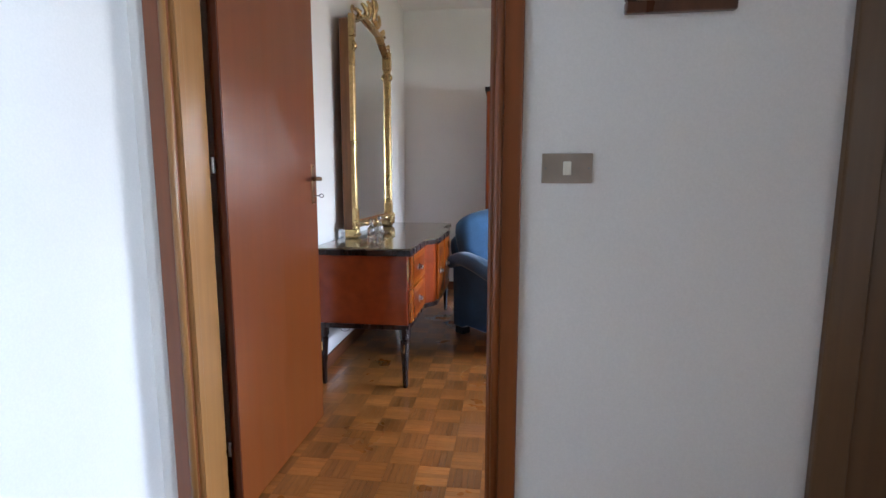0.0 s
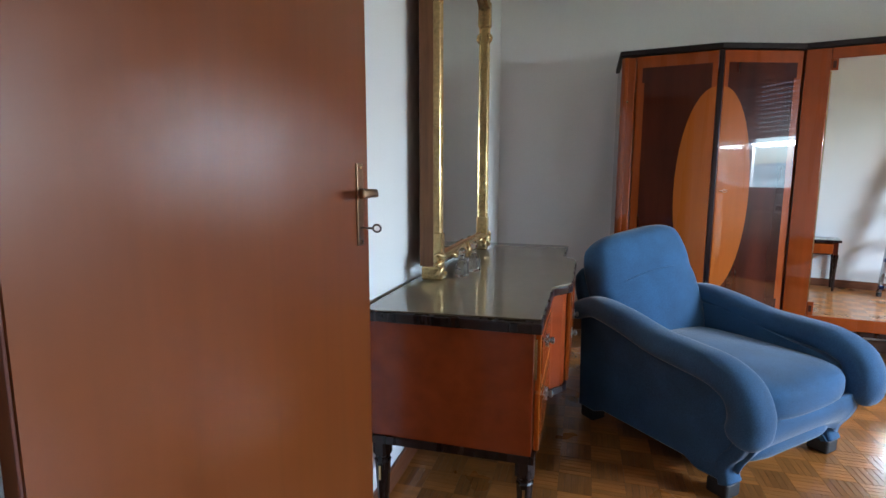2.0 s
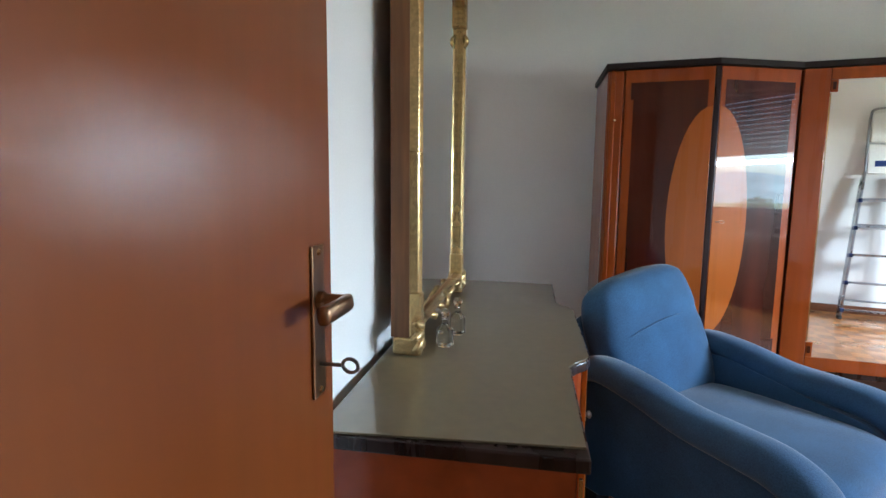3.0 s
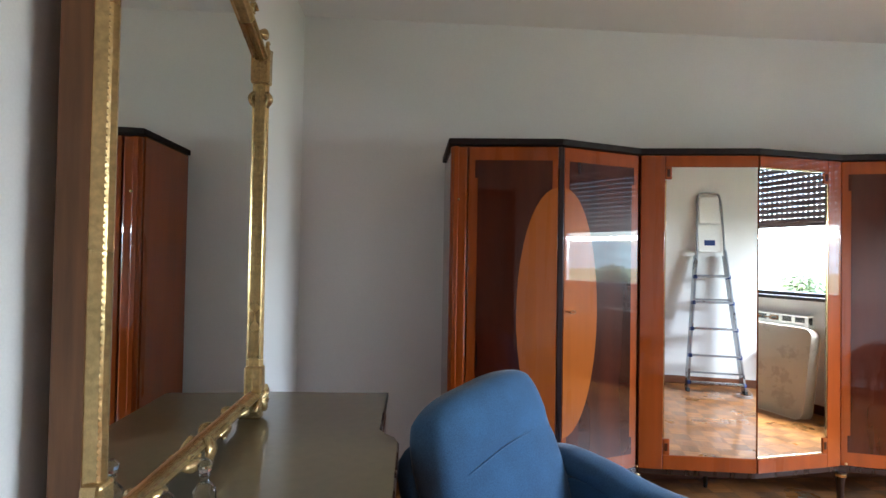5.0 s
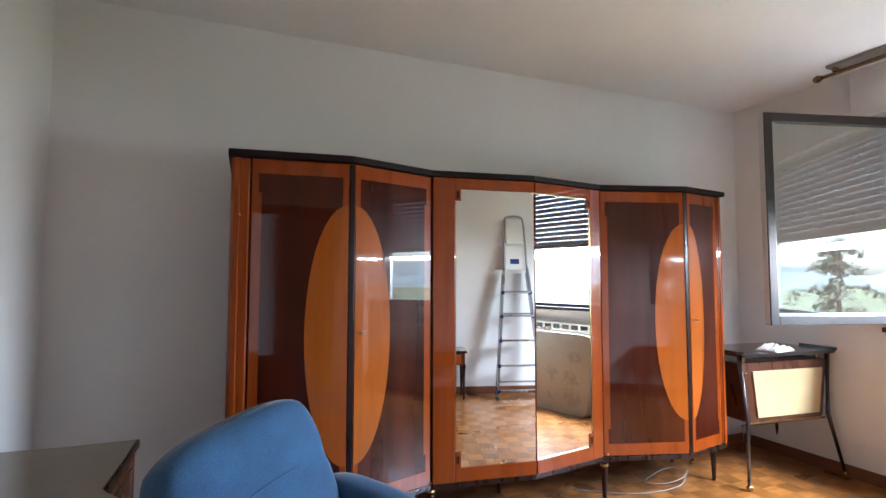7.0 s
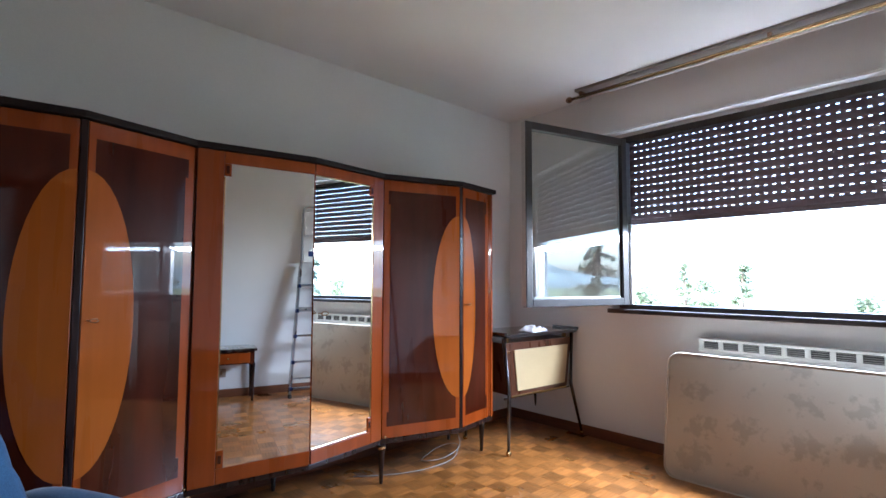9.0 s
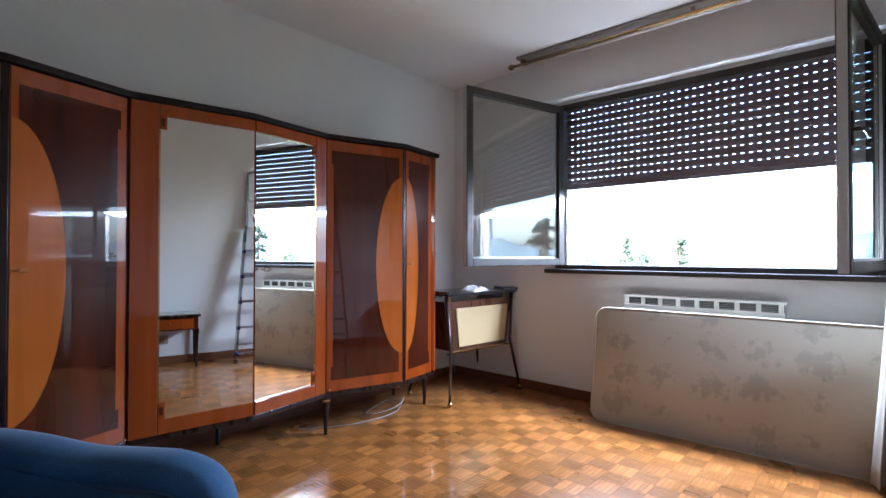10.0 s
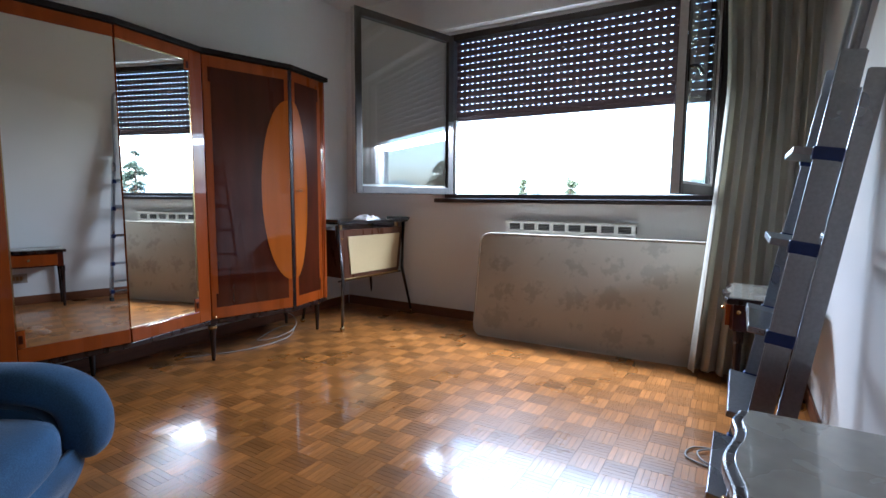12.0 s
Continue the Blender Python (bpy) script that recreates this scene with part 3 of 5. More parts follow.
def moved(bm, m):
    bmesh.ops.transform(bm, matrix=m, verts=bm.verts)
    return bm


def wardrobe():
    root = thing("wardrobe", pose(0, 0, 0), "glossy cherry wardrobe with dark inlays, oval veneers and a mirrored centre", "wardrobe")
    zb, zt = 0.270, 1.934
    back = 3.66
    body = [(x, y + 0.030) for x, y in WF] + [(3.985, back), (0.865, back)]
    part("carcass", prism(body, zb, zt), CHERRY, root)
    over = 0.014
    top = [(0.865 - over, 3.165 - over)] + [(x, y - over) for x, y in WF[1:-1]] + [(3.985 + over, 3.150 - over), (3.985 + over, back), (0.865 - over, back)]
    part("cornice", prism(top, zt + 0.002, zt + 0.034, bevel=0.005), EBONY, root, "dark moulded cornice")
    low = [(x, y + 0.004) for x, y in WF] + [(3.985, back), (0.865, back)]
    part("plinth_rail", prism(low, zb - 0.032, zb - 0.002, bevel=0.004), DARKWOOD, root, "dark lower rail")
    # corner stiles, fluted
    for p, q, u0, u1 in ((WF[0], WF[1], 0.0, 0.085), (WF[5], WF[6], 0.360, 0.412)):
        m, L = along(p, q, zb)
        bm = box((u0, 0.000, 0.0), (u1, 0.028, zt - zb - 0.004), 0.010)
        bm_box(bm, (u0 + 0.012, -0.008, 0.0), (u0 + 0.040, 0.002, zt - zb - 0.004), 0.007)
        part("corner_stile", moved(bm, m), CHERRY, root)
    H = zt - zb - 0.006

    def door(p, q, u0, u1, oval_at, side, label):
        """A veneered door between u0 and u1 of a front's side; its oval stands at the edge oval_at."""
        m, L = along(p, q, zb + 0.002)
        d = part("door", moved(box((u0, 0.000, 0.0), (u1, 0.024, H), 0.004), m), CHERRY, root, label)
        a, b = u0 + 0.046, u1 - 0.046
        if side > 0:
            a = u0 + 0.030
        else:
            b = u1 - 0.030
        z0, z1, k = 0.075, H - 0.070, 0.030
        # dark field with stepped corners on the far side from the oval
        if side > 0:
            pts = [(a, z0), (b + 0.014, z0), (b + 0.014, z0 + k * 3), (b, z0 + k * 3), (b, z1 - k * 3), (b + 0.014, z1 - k * 3), (b + 0.014, z1), (a, z1)]
        else:
            pts = [(a - 0.014, z0), (b, z0), (b, z1), (a - 0.014, z1), (a - 0.014, z1 - k * 3), (a, z1 - k * 3), (a, z0 + k * 3), (a - 0.014, z0 + k * 3)]
        part("dark_inlay", moved(plate(pts, -0.0012, 0.0005), m), MAHOG, d, "dark mahogany inlay")
        edge = u0 + 0.004 if side > 0 else u1 - 0.004
        part("oval_inlay", moved(plate(half_oval(edge, H * 0.50, min(u1 - u0, 0.46) * 0.44, H * 0.375, side), -0.0024, -0.0013), m), AMBER, d, "half of a lighter amber oval")
        return d, m

    g = 0.006
    L1 = along(WF[0], WF[1], 0)[1]
    L2 = along(WF[1], WF[2], 0)[1]
    L5 = along(WF[4], WF[5], 0)[1]
    L6 = along(WF[5], WF[6], 0)[1]
    door(WF[0], WF[1], 0.090, L1 - 0.016, L1, -1, "glossy wardrobe door with half an oval veneer")
    d2, m2 = door(WF[1], WF[2], 0.016, L2 - 0.006, 0, 1, "glossy wardrobe door with half an oval veneer")
    door(WF[4], WF[5], 0.006, L5 - 0.016, L5, -1, "glossy wardrobe door with half an oval veneer")
    d5, m5 = door(WF[5], WF[6], 0.016, L6 - 0.058, 0, 1, "narrow glossy wardrobe door with half an oval veneer")
    for p in (WF[1], WF[5]):
        part("meeting_post", box((p[0] - 0.014, p[1] + 0.002, zb), (p[0] + 0.014, p[1] + 0.060, zt - 0.002), 0.003), DARKWOOD, root, "dark post between two doors")
    for d, m in ((d2, m2), (d5, m5)):
        k = sweep([(0.040, -0.002, 0.835), (0.040, -0.030, 0.835)], circle(0.003, 6))
        for i in range(10):
            a, b = 2 * math.pi * i / 10, 2 * math.pi * (i + 1) / 10
            sweep([(0.052 + 0.016 * math.cos(q), -0.034, 0.835 + 0.008 * math.sin(q)) for q in (a, b)], circle(0.0022, 5), k)
        part("key", moved(k, m), BRONZE, d, "small bronze key")

    # the mirrored pair
    for p, q, mu in ((WF[2], WF[3], 0), (WF[3], WF[4], 1)):
        m, L = along(p, q, zb + 0.002)
        u0, u1 = (0.006, L - 0.003) if mu == 0 else (0.003, L - 0.006)
        d = part("door", moved(box((u0, 0.004, 0.0), (u1, 0.024, H), 0.004), m), CHERRY, root, "wardrobe door with a tall mirror in a cherry frame")
        bo, to = 0.075, 0.062
        if mu == 0:
            a, b, e = u0 + 0.125, u1 - 0.001, u0 + 0.160
            pts = [(e, bo), (b, bo), (b, H - to), (e, H - to), (e, H - to - 0.065), (a, H - to - 0.065), (a, bo + 0.085), (e, bo + 0.085)]
        else:
            a, b, e = u0 + 0.001, u1 - 0.088, u1 - 0.118
            pts = [(a, bo), (e, bo), (e, bo + 0.085), (b, bo + 0.085), (b, H - to - 0.065), (e, H - to - 0.065), (e, H - to), (a, H - to)]
        part("mirror_pane", moved(plate(pts, -0.004, 0.0035), m), MIRROR, d, "tall mirror pane with stepped corners")
        # frame bars, proud of the mirror
        bars = bmesh.new()
        if mu == 0:
            bm_box(bars, (u0, -0.010, 0.0), (a - 0.001, 0.0038, H), 0.003)
            bm_box(bars, (a, -0.010, 0.0), (u1, 0.0038, bo - 0.001), 0.003)
            bm_box(bars, (a, -0.010, H - to + 0.001), (u1, 0.0038, H), 0.003)
            bm_box(bars, (a, -0.010, bo), (e - 0.001, 0.0038, bo + 0.084), 0.003)
            bm_box(bars, (a, -0.010, H - to - 0.064), (e - 0.001, 0.0038, H - to), 0.003)
        else:
            bm_box(bars, (b + 0.001, -0.010, 0.0), (u1, 0.0038, H), 0.003)
            bm_box(bars, (u0, -0.010, 0.0), (b, 0.0038, bo - 0.001), 0.003)
            bm_box(bars, (u0, -0.010, H - to + 0.001), (b, 0.0038, H), 0.003)
            bm_box(bars, (e + 0.001, -0.010, bo), (b, 0.0038, bo + 0.084), 0.003)
            bm_box(bars, (e + 0.001, -0.010, H - to - 0.064), (b, 0.0038, H - to), 0.003)
        part("mirror_frame", moved(bars, m), CHERRY, d)
        # bright bevel strips
        st = bmesh.new()
        x = a if mu == 0 else b
        bm_box(st, (min(x, x + (0.006 if mu == 0 else -0.006)), -0.0075, bo + 0.09), (max(x, x + (0.006 if mu == 0 else -0.006)), -0.0042, H - to - 0.07))
        if mu:
            bm_box(st, (a + 0.002, -0.0075, bo), (e - 0.002, -0.0042, bo + 0.006))
            bm_box(st, (a + 0.002, -0.0075, H - to - 0.006), (e - 0.002, -0.0042, H - to))
        part("glass_retainer", moved(st, m), BRASS, d, "thin brass retaining strip")
        for zz in (bo + 0.042, H - to - 0.032):
            u = a + 0.016 if mu == 0 else b - 0.014
            part("corner_block", moved(box((u - 0.008, -0.0125, zz - 0.020), (u + 0.008, -0.0102, zz + 0.020), 0.001), m), MAHOG, d, "small dark corner inlay")
    kk = sweep([(2.52, 3.155, 1.09), (2.52, 3.115, 1.09)], circle(0.004, 6))
    for i in range(10):
        a, b = 2 * math.pi * i / 10, 2 * math.pi * (i + 1) / 10
        sweep([(2.535 + 0.022 * math.cos(q), 3.112, 1.09 + 0.010 * math.sin(q)) for q in (a, b)], circle(0.003, 5), kk)
    part("key", kk, BRONZE, root, "small bronze key")
    leg = [(0.010, 0.0), (0.012, 0.012), (0.014, 0.06), (0.020, 0.17), (0.022, 0.2), (0.026, 0.212), (0.026, zb - 0.032)]
    for x, y in ((0.94, 3.25), (1.90, 3.30), (3.03, 3.255), (3.94, 3.24), (0.94, 3.60), (2.48, 3.60), (3.94, 3.60)):
        lg = part("leg", lathe(leg, 12, pose(x, y, 0)), DARKWOOD, root, "tapered dark leg", smooth=False)
        part("ferrule", lathe([(0.0265, 0.214), (0.028, 0.218), (0.028, 0.226), (0.0265, 0.230)], 12, pose(x, y, 0)), BRASS, lg, "thin brass ring")
    for x, z in ((0.905, 1.66), (3.045, 0.285), (1.875, 0.285)):
        part("brass_stud", lathe([(0.008, 0), (0.006, 0.004), (0.001, 0.006)], 10, pose(x, 3.150 if x < 1 else 3.235, z, 90)), BRASS, root, "small brass stud")


wardrobe()


# ---------------------------------------------------------------- dresser
def dresser():
    root = thing("dresser", pose(0, 0, 0), "cherry dresser on tapered black legs with a serpentine front", "dresser")
    y0, y1, xb = 1.095, 2.890, 0.032
    zl, zt, top = 0.335, 0.735, 0.772
    n = 48

    def front(s):
        b = max(0.0, min(1.0, (s - 0.27) / 0.06)) - max(0.0, min(1.0, (s - 0.67) / 0.06))
        b = b * b * (3 - 2 * b)
        return 0.548 + 0.012 * s + 0.065 * b

    pts = [(front(i / n), y0 + 0.018 + (y1 - y0 - 0.036) * i / n) for i in range(n + 1)]
    part("body", prism([(xb, y0 + 0.018)] + pts + [(xb, y1 - 0.018)], zl + 0.026, zt), DRESSWOOD, root)
    part("base_rail", prism([(xb - 0.004, y0 + 0.010)] + [(x + 0.010, y) for x, y in pts] + [(xb - 0.004, y1 - 0.010)], zl, zl + 0.025), DARKWOOD, root, "black base rail")
    tp = [(front(i / n) + 0.024, y0 + (y1 - y0) * i / n) for i in range(n + 1)]
    part("top_board", prism([(xb - 0.010, y0)] + tp + [(xb - 0.010, y1)], zt + 0.001, top - 0.006, bevel=0.004), DARKWOOD, root, "black-edged top")
    part("glass_top", prism([(xb - 0.004, y0 + 0.004)] + [(x - 0.006, y) for x, y in tp[1:-1]] + [(xb - 0.004, y1 - 0.004)], top - 0.0055, top, bevel=0.001), OLIVE, root, "olive back-painted glass top")
    leg = [(0.011, 0.0), (0.014, 0.010), (0.017, 0.10), (0.026, 0.255), (0.028, 0.262), (0.024, 0.268), (0.024, 0.276), (0.031, 0.284), (0.032, zl)]
    for x, y in ((0.068, y0 + 0.05), (0.530, y0 + 0.05), (0.068, y1 - 0.05), (0.540, y1 - 0.05)):
        lg = part("leg", lathe(leg, 8, pose(x, y, 0, 0, 0, 22.5)), DARKWOOD, root, "tapered black leg")
        part("leg_inlay", box((x - 0.004, y - 0.0285, 0.20), (x + 0.004, y - 0.0225, 0.25), 0.001), BRASS, lg, "small brass inlay")

    def drawer(s0, s1, z0, z1, oval=False):
        a, b = y0 + 0.018 + (y1 - y0 - 0.036) * s0, y0 + 0.018 + (y1 - y0 - 0.036) * s1
        x = max(front(s0 + 0.004), front(s1 - 0.004), front((s0 + s1) / 2))
        xa, xc = front(s0 + 0.004), front(s1 - 0.004)
        m = pose(x + 0.001, a, z0) if abs(xa - xc) < 0.02 else pose(xa + 0.001, a, z0, 0, 0, -math.degrees(math.atan2(xc - xa, b - a)))
        W, Hh = b - a, z1 - z0
        d = part("drawer", moved(box((0.0, 0.004, 0.003), (0.016, W - 0.004, Hh - 0.003), 0.003), m), AMBER, root, "drawer front with light banding")
        part("dark_panel", moved(box((0.0165, 0.045, 0.040), (0.0185, W - 0.045, Hh - 0.036), 0.001), m), CHERRY, d, "darker veneer panel")
        if oval:
            part("oval_panel", moved(prism([(W / 2 + 0.085 * math.cos(t), Hh / 2 + 0.11 * math.sin(t)) for t in [2 * math.pi * i / 24 for i in range(24)]], 0.019, 0.0205), m @ Matrix(((0, 0, 1, 0), (1, 0, 0, 0), (0, 1, 0, 0), (0, 0, 0, 1)))), AMBER, d, "lighter oval veneer")
        h = lathe([(0.021, 0), (0.019, 0.003), (0.008, 0.006), (0.007, 0.010), (0.012, 0.014), (0.012, 0.020), (0.005, 0.024)], 12)
        for i in range(6):
            an = 2 * math.pi * i / 6
            bm_box(h, (0.018 * math.cos(an) - 0.005, 0.018 * math.sin(an) - 0.005, 0.001), (0.018 * math.cos(an) + 0.005, 0.018 * math.sin(an) + 0.005, 0.005), 0.002)
        part("knob", moved(h, m @ pose(0.019, W / 2 if not oval else 0.075, Hh / 2, 0, 90, 0)), ALU, d, "ornate chromed knob", smooth=False)
        return d

    zm = (zl + 0.030 + zt) / 2
    for s0, s1 in ((0.012, 0.265), (0.735, 0.988)):
        drawer(s0, s1, zl + 0.030, zm - 0.002)
        drawer(s0, s1, zm + 0.002, zt - 0.004)
    drawer(0.335, 0.495, zl + 0.030, zt - 0.004, True)
    drawer(0.505, 0.665, zl + 0.030, zt - 0.004, True)
    part("corner_mount", box((0.552, y0 + 0.010, 0.60), (0.560, y0 + 0.0175, 0.72), 0.001), BRASS, root, "narrow brass corner mount")


dresser()


def wall_mirror():
    root = thing("dresser_mirror", pose(0.052, 0, 0.7725), "tall gilt-framed mirror with carved crest standing on the dresser", "mirror")
    y0, y1 = 1.575, 2.545
    H, fw = 1.335, 0.034
    d = 0.085
    # backing box seen from the side
    cy = (y0 + y1) / 2
    back = [(y0 + 0.006, 0.055), (y1 - 0.006, 0.055), (y1 - 0.006, H - 0.02), (cy + 0.20, H + 0.085), (cy - 0.20, H + 0.085), (y0 + 0.006, H - 0.02)]
    to_x = Matrix(((0, 0, 1, 0), (1, 0, 0, 0), (0, 1, 0, 0), (0, 0, 0, 1)))
    part("backing", prism(back, 0.0, d - 0.030, m=to_x), GILTSIDE, root, "plain brown wooden back box")
    glass = [(y0 + fw, 0.110), (y1 - fw, 0.110), (y1 - fw, H - 0.05), (cy + 0.20, H + 0.050), (cy - 0.20, H + 0.050), (y0 + fw, H - 0.05)]
    part("mirror_pane", prism(glass, d - 0.0295, d - 0.024, m=to_x), MIRROR, root, "mirror pane")
    sec = [(0.017, -0.020), (0.017, 0.002), (0.010, 0.006), (0.007, 0.014), (-0.002, 0.016), (-0.008, 0.008), (-0.015, 0.004), (-0.017, -0.020)]
    X = d - 0.010

    def bar(name, p, q, label=""):
        part(name, sweep([(X, *p), (X, *q)], [(u * 0.78, v) for u, v in sec], up=Vector((1, 0, 0))), GOLD, root, label)

    bar("side_moulding", (y0 + 0.022, 0.06), (y0 + 0.022, H - 0.02))
    bar("side_moulding", (y1 - 0.022, 0.06), (y1 - 0.022, H - 0.02))
    bar("bottom_moulding", (y0 + 0.02, 0.085), (y1 - 0.02, 0.085))
    bar("top_moulding", (cy - 0.22, H + 0.072), (cy + 0.22, H + 0.072))
    bar("top_moulding", (y0 + 0.030, H - 0.030), (cy - 0.20, H + 0.072))
    bar("top_moulding", (cy + 0.20, H + 0.072), (y1 - 0.030, H - 0.030))
    # beads down the sides
    for yy in (y0 + 0.010, y1 - 0.010):
        bd = bmesh.new()
        for k in range(90):
            bmesh.ops.create_icosphere(bd, subdivisions=1, radius=0.0026, matrix=pose(X + 0.006, yy, 0.12 + k * (H - 0.26) / 90))
        part("beading", bd, GOLD, root, "row of small gilt beads", smooth=True)

    def scroll(y, z, r, turn, name="carved_scroll", wide=0.03):
        pts = []
        for i in range(26):
            t = i / 25
            a = turn * (0.4 + 4.6 * t)
            rr = r * (1 - 0.78 * t)
            pts.append((X + 0.008, y + rr * math.cos(a), z + rr * math.sin(a)))
        part(name, sweep(pts, lambda t: circle(r * (0.30 - 0.10 * t), 8), up=Vector((1, 0, 0.01))), GOLD, root, "carved gilt scroll", smooth=True)

    def leaf(y, z, ang, ln, wd):
        b = bmesh.new()
        m = pose(X + 0.004, y, z, ang, 0, 0)
        pts = []
        for i in range(9):
            t = i / 8
            pts.append((0.016 * math.sin(math.pi * t), 0.10 * ln * math.sin(2.5 * t), ln * t))
        sweep(pts, lambda t: [(wd * (0.25 + math.sin(math.pi * min(1, t * 0.9 + 0.1))) * c, 0.011 * s) for c, s in circle(1, 8)], b, up=Vector((1, 0, 0)))
        part("carved_leaf", moved(b, m), GOLD, root, "carved gilt acanthus leaf", smooth=True)

    for s, yy in ((1, y0 + 0.022), (-1, y1 - 0.022)):
        # capital, its scroll and drop, at the shoulder
        part("capital", box((X - 0.02, yy - 0.024, H - 0.12), (X + 0.020, yy + 0.024, H + 0.01), 0.008), GOLD, root, "gilt corner block")
        scroll(yy - s * 0.006, H + 0.026, 0.030, s)
        leaf(yy, H - 0.150, 180, 0.05, 0.016)
        part("foot_block", box((X - 0.02, yy - 0.024, 0.055), (X + 0.018, yy + 0.024, 0.19), 0.008), GOLD, root, "gilt foot block")
        for k, a in enumerate((60, 95, 130)):
            leaf(yy + s * 0.005, 0.070, a * s + (0 if s > 0 else 0), 0.075, 0.016)
        scroll(yy + s * 0.030, 0.034, 0.030, -s, "foot_scroll")
        part("foot", box((X - 0.07, yy - 0.020, 0.0), (X + 0.016, yy + 0.020, 0.056), 0.008), GOLD, root, "gilt foot")
    # crest
    for s in (1, -1):
        scroll(cy + s * 0.065, H + 0.150, 0.055, -s)
        scroll(cy + s * 0.150, H + 0.118, 0.038, s)
        scroll(cy + s * 0.290, H + 0.070, 0.030, s)
        leaf(cy + s * 0.200, H + 0.080, -s * 55, 0.085, 0.020)
        leaf(cy + s * 0.095, H + 0.090, -s * 25, 0.11, 0.024)
        leaf(cy + s * 0.360, H + 0.025, -s * 62, 0.06, 0.016)
    leaf(cy, H + 0.100, 0, 0.17, 0.034)
    leaf(cy + 0.03, H + 0.170, -20, 0.10, 0.022)
    leaf(cy - 0.03, H + 0.170, 20, 0.10, 0.022)
    # bottom ornament
    for s in (1, -1):
        scroll(cy + s * 0.050, 0.062, 0.028, s)
        scroll(cy + s * 0.115, 0.072, 0.022, -s)
        leaf(cy + s * 0.15, 0.080, s * 95, 0.09, 0.014)
        leaf(cy + s * 0.30, 0.082, s * 95, 0.06, 0.012)
    leaf(cy, 0.100, 180, 0.075, 0.026)


wall_mirror()


def perfume_bottle(x, y, tall):
    root = thing("perfume_bottle", pose(x, y, 0.7725), "small cut-glass perfume bottle with a stopper on the dresser", "bottle", "perfume bottles")
    part("flask", lathe([(0.024, 0.0), (0.028, 0.004), (0.026, tall * 0.45), (0.010, tall * 0.60), (0.009, tall * 0.70), (0.013, tall * 0.72)], 8), GLASS, root)
    part("stopper", lathe([(0.006, tall * 0.725), (0.015, tall * 0.80), (0.017, tall * 0.90), (0.006, tall)], 8), GLASS, root, "faceted glass stopper")


perfume_bottle(0.215, 1.84, 0.13)
perfume_bottle(0.195, 1.70, 0.12)


def loose_cable(name, pts, r, label, mat):
    return tagged(part(name, sweep(smooth_path(pts, 8), circle(r, 6)), mat, None, "", True), label, "cable")


loose_cable("cable", [(0.020, 1.55, 0.34), (0.03, 1.52, 0.26), (0.05, 1.50, 0.20), (0.06, 1.62, 0.17), (0.05, 1.72, 0.22), (0.04, 1.68, 0.29), (0.03, 1.58, 0.28), (0.04, 1.52, 0.22), (0.05, 1.60, 0.185), (0.04, 1.78, 0.24), (0.02, 1.82, 0.34)], 0.0035, "loop of white cable hanging behind the dresser", CABLE)
loose_cable("cable", [(2.95, 3.45, 0.006), (3.08, 3.36, 0.006), (3.25, 3.27, 0.006), (3.45, 3.23, 0.006), (3.66, 3.25, 0.012), (3.80, 3.36, 0.05), (3.74, 3.46, 0.03), (3.58, 3.44, 0.008), (3.46, 3.36, 0.010), (3.58, 3.28, 0.02), (3.76, 3.30, 0.05), (3.86, 3.42, 0.10), (3.80, 3.50, 0.16)], 0.0032, "grey cables lying under the wardrobe", CABLE)


# ---------------------------------------------------------------- armchair
def rounded(pts, r=0.02, n=4):
    """Rounds the corners of a closed outline."""
    out = []
    m = len(pts)
    for i in range(m):
        p0, p1, p2 = Vector(pts[i - 1]), Vector(pts[i]), Vector(pts[(i + 1) % m])
        a, b = (p0 - p1), (p2 - p1)
        k = min(r, a.length * 0.45, b.length * 0.45)
        s, e = p1 + a.normalized() * k, p1 + b.normalized() * k
        for j in range(n + 1):
            t = j / n
            out.append(tuple((1 - t) ** 2 * s + 2 * t * (1 - t) * p1 + t * t * e))
    return out


def pillow(lo, hi, puff, m=None, n=10, power=3.2):
    """A soft cushion: a subdivided box drawn towards a superellipsoid, bulging by puff."""
    bm = bmesh.new()
    bmesh.ops.create_cube(bm, size=2.0)
    bmesh.ops.subdivide_edges(bm, edges=bm.edges, cuts=n, use_grid_fill=True)
    c = [(a + b) / 2 for a, b in zip(lo, hi)]
    h = [(b - a) / 2 for a, b in zip(lo, hi)]
    for v in bm.verts:
        x, y, z = v.co
        k = (abs(x) ** power + abs(y) ** power + abs(z) ** power) ** (1 / power)
        q = Vector((x, y, z)) / max(k, 1e-6)
        q = q.lerp(Vector((x, y, z)), 0.25) * (1 / max(1, (abs(x) ** 8 + abs(y) ** 8 + abs(z) ** 8) ** 0.02))
        bul = 1 + puff * (1 - min(1, q.x ** 2)) * (1 - min(1, q.y ** 2))
        v.co = Vector((c[0] + q.x * h[0], c[1] + q.y * h[1], c[2] + q.z * h[2] * bul))
        v.co += noise.noise_vector(v.co * 6) * 0.004
    if m:
        moved(bm, m)
    return bm


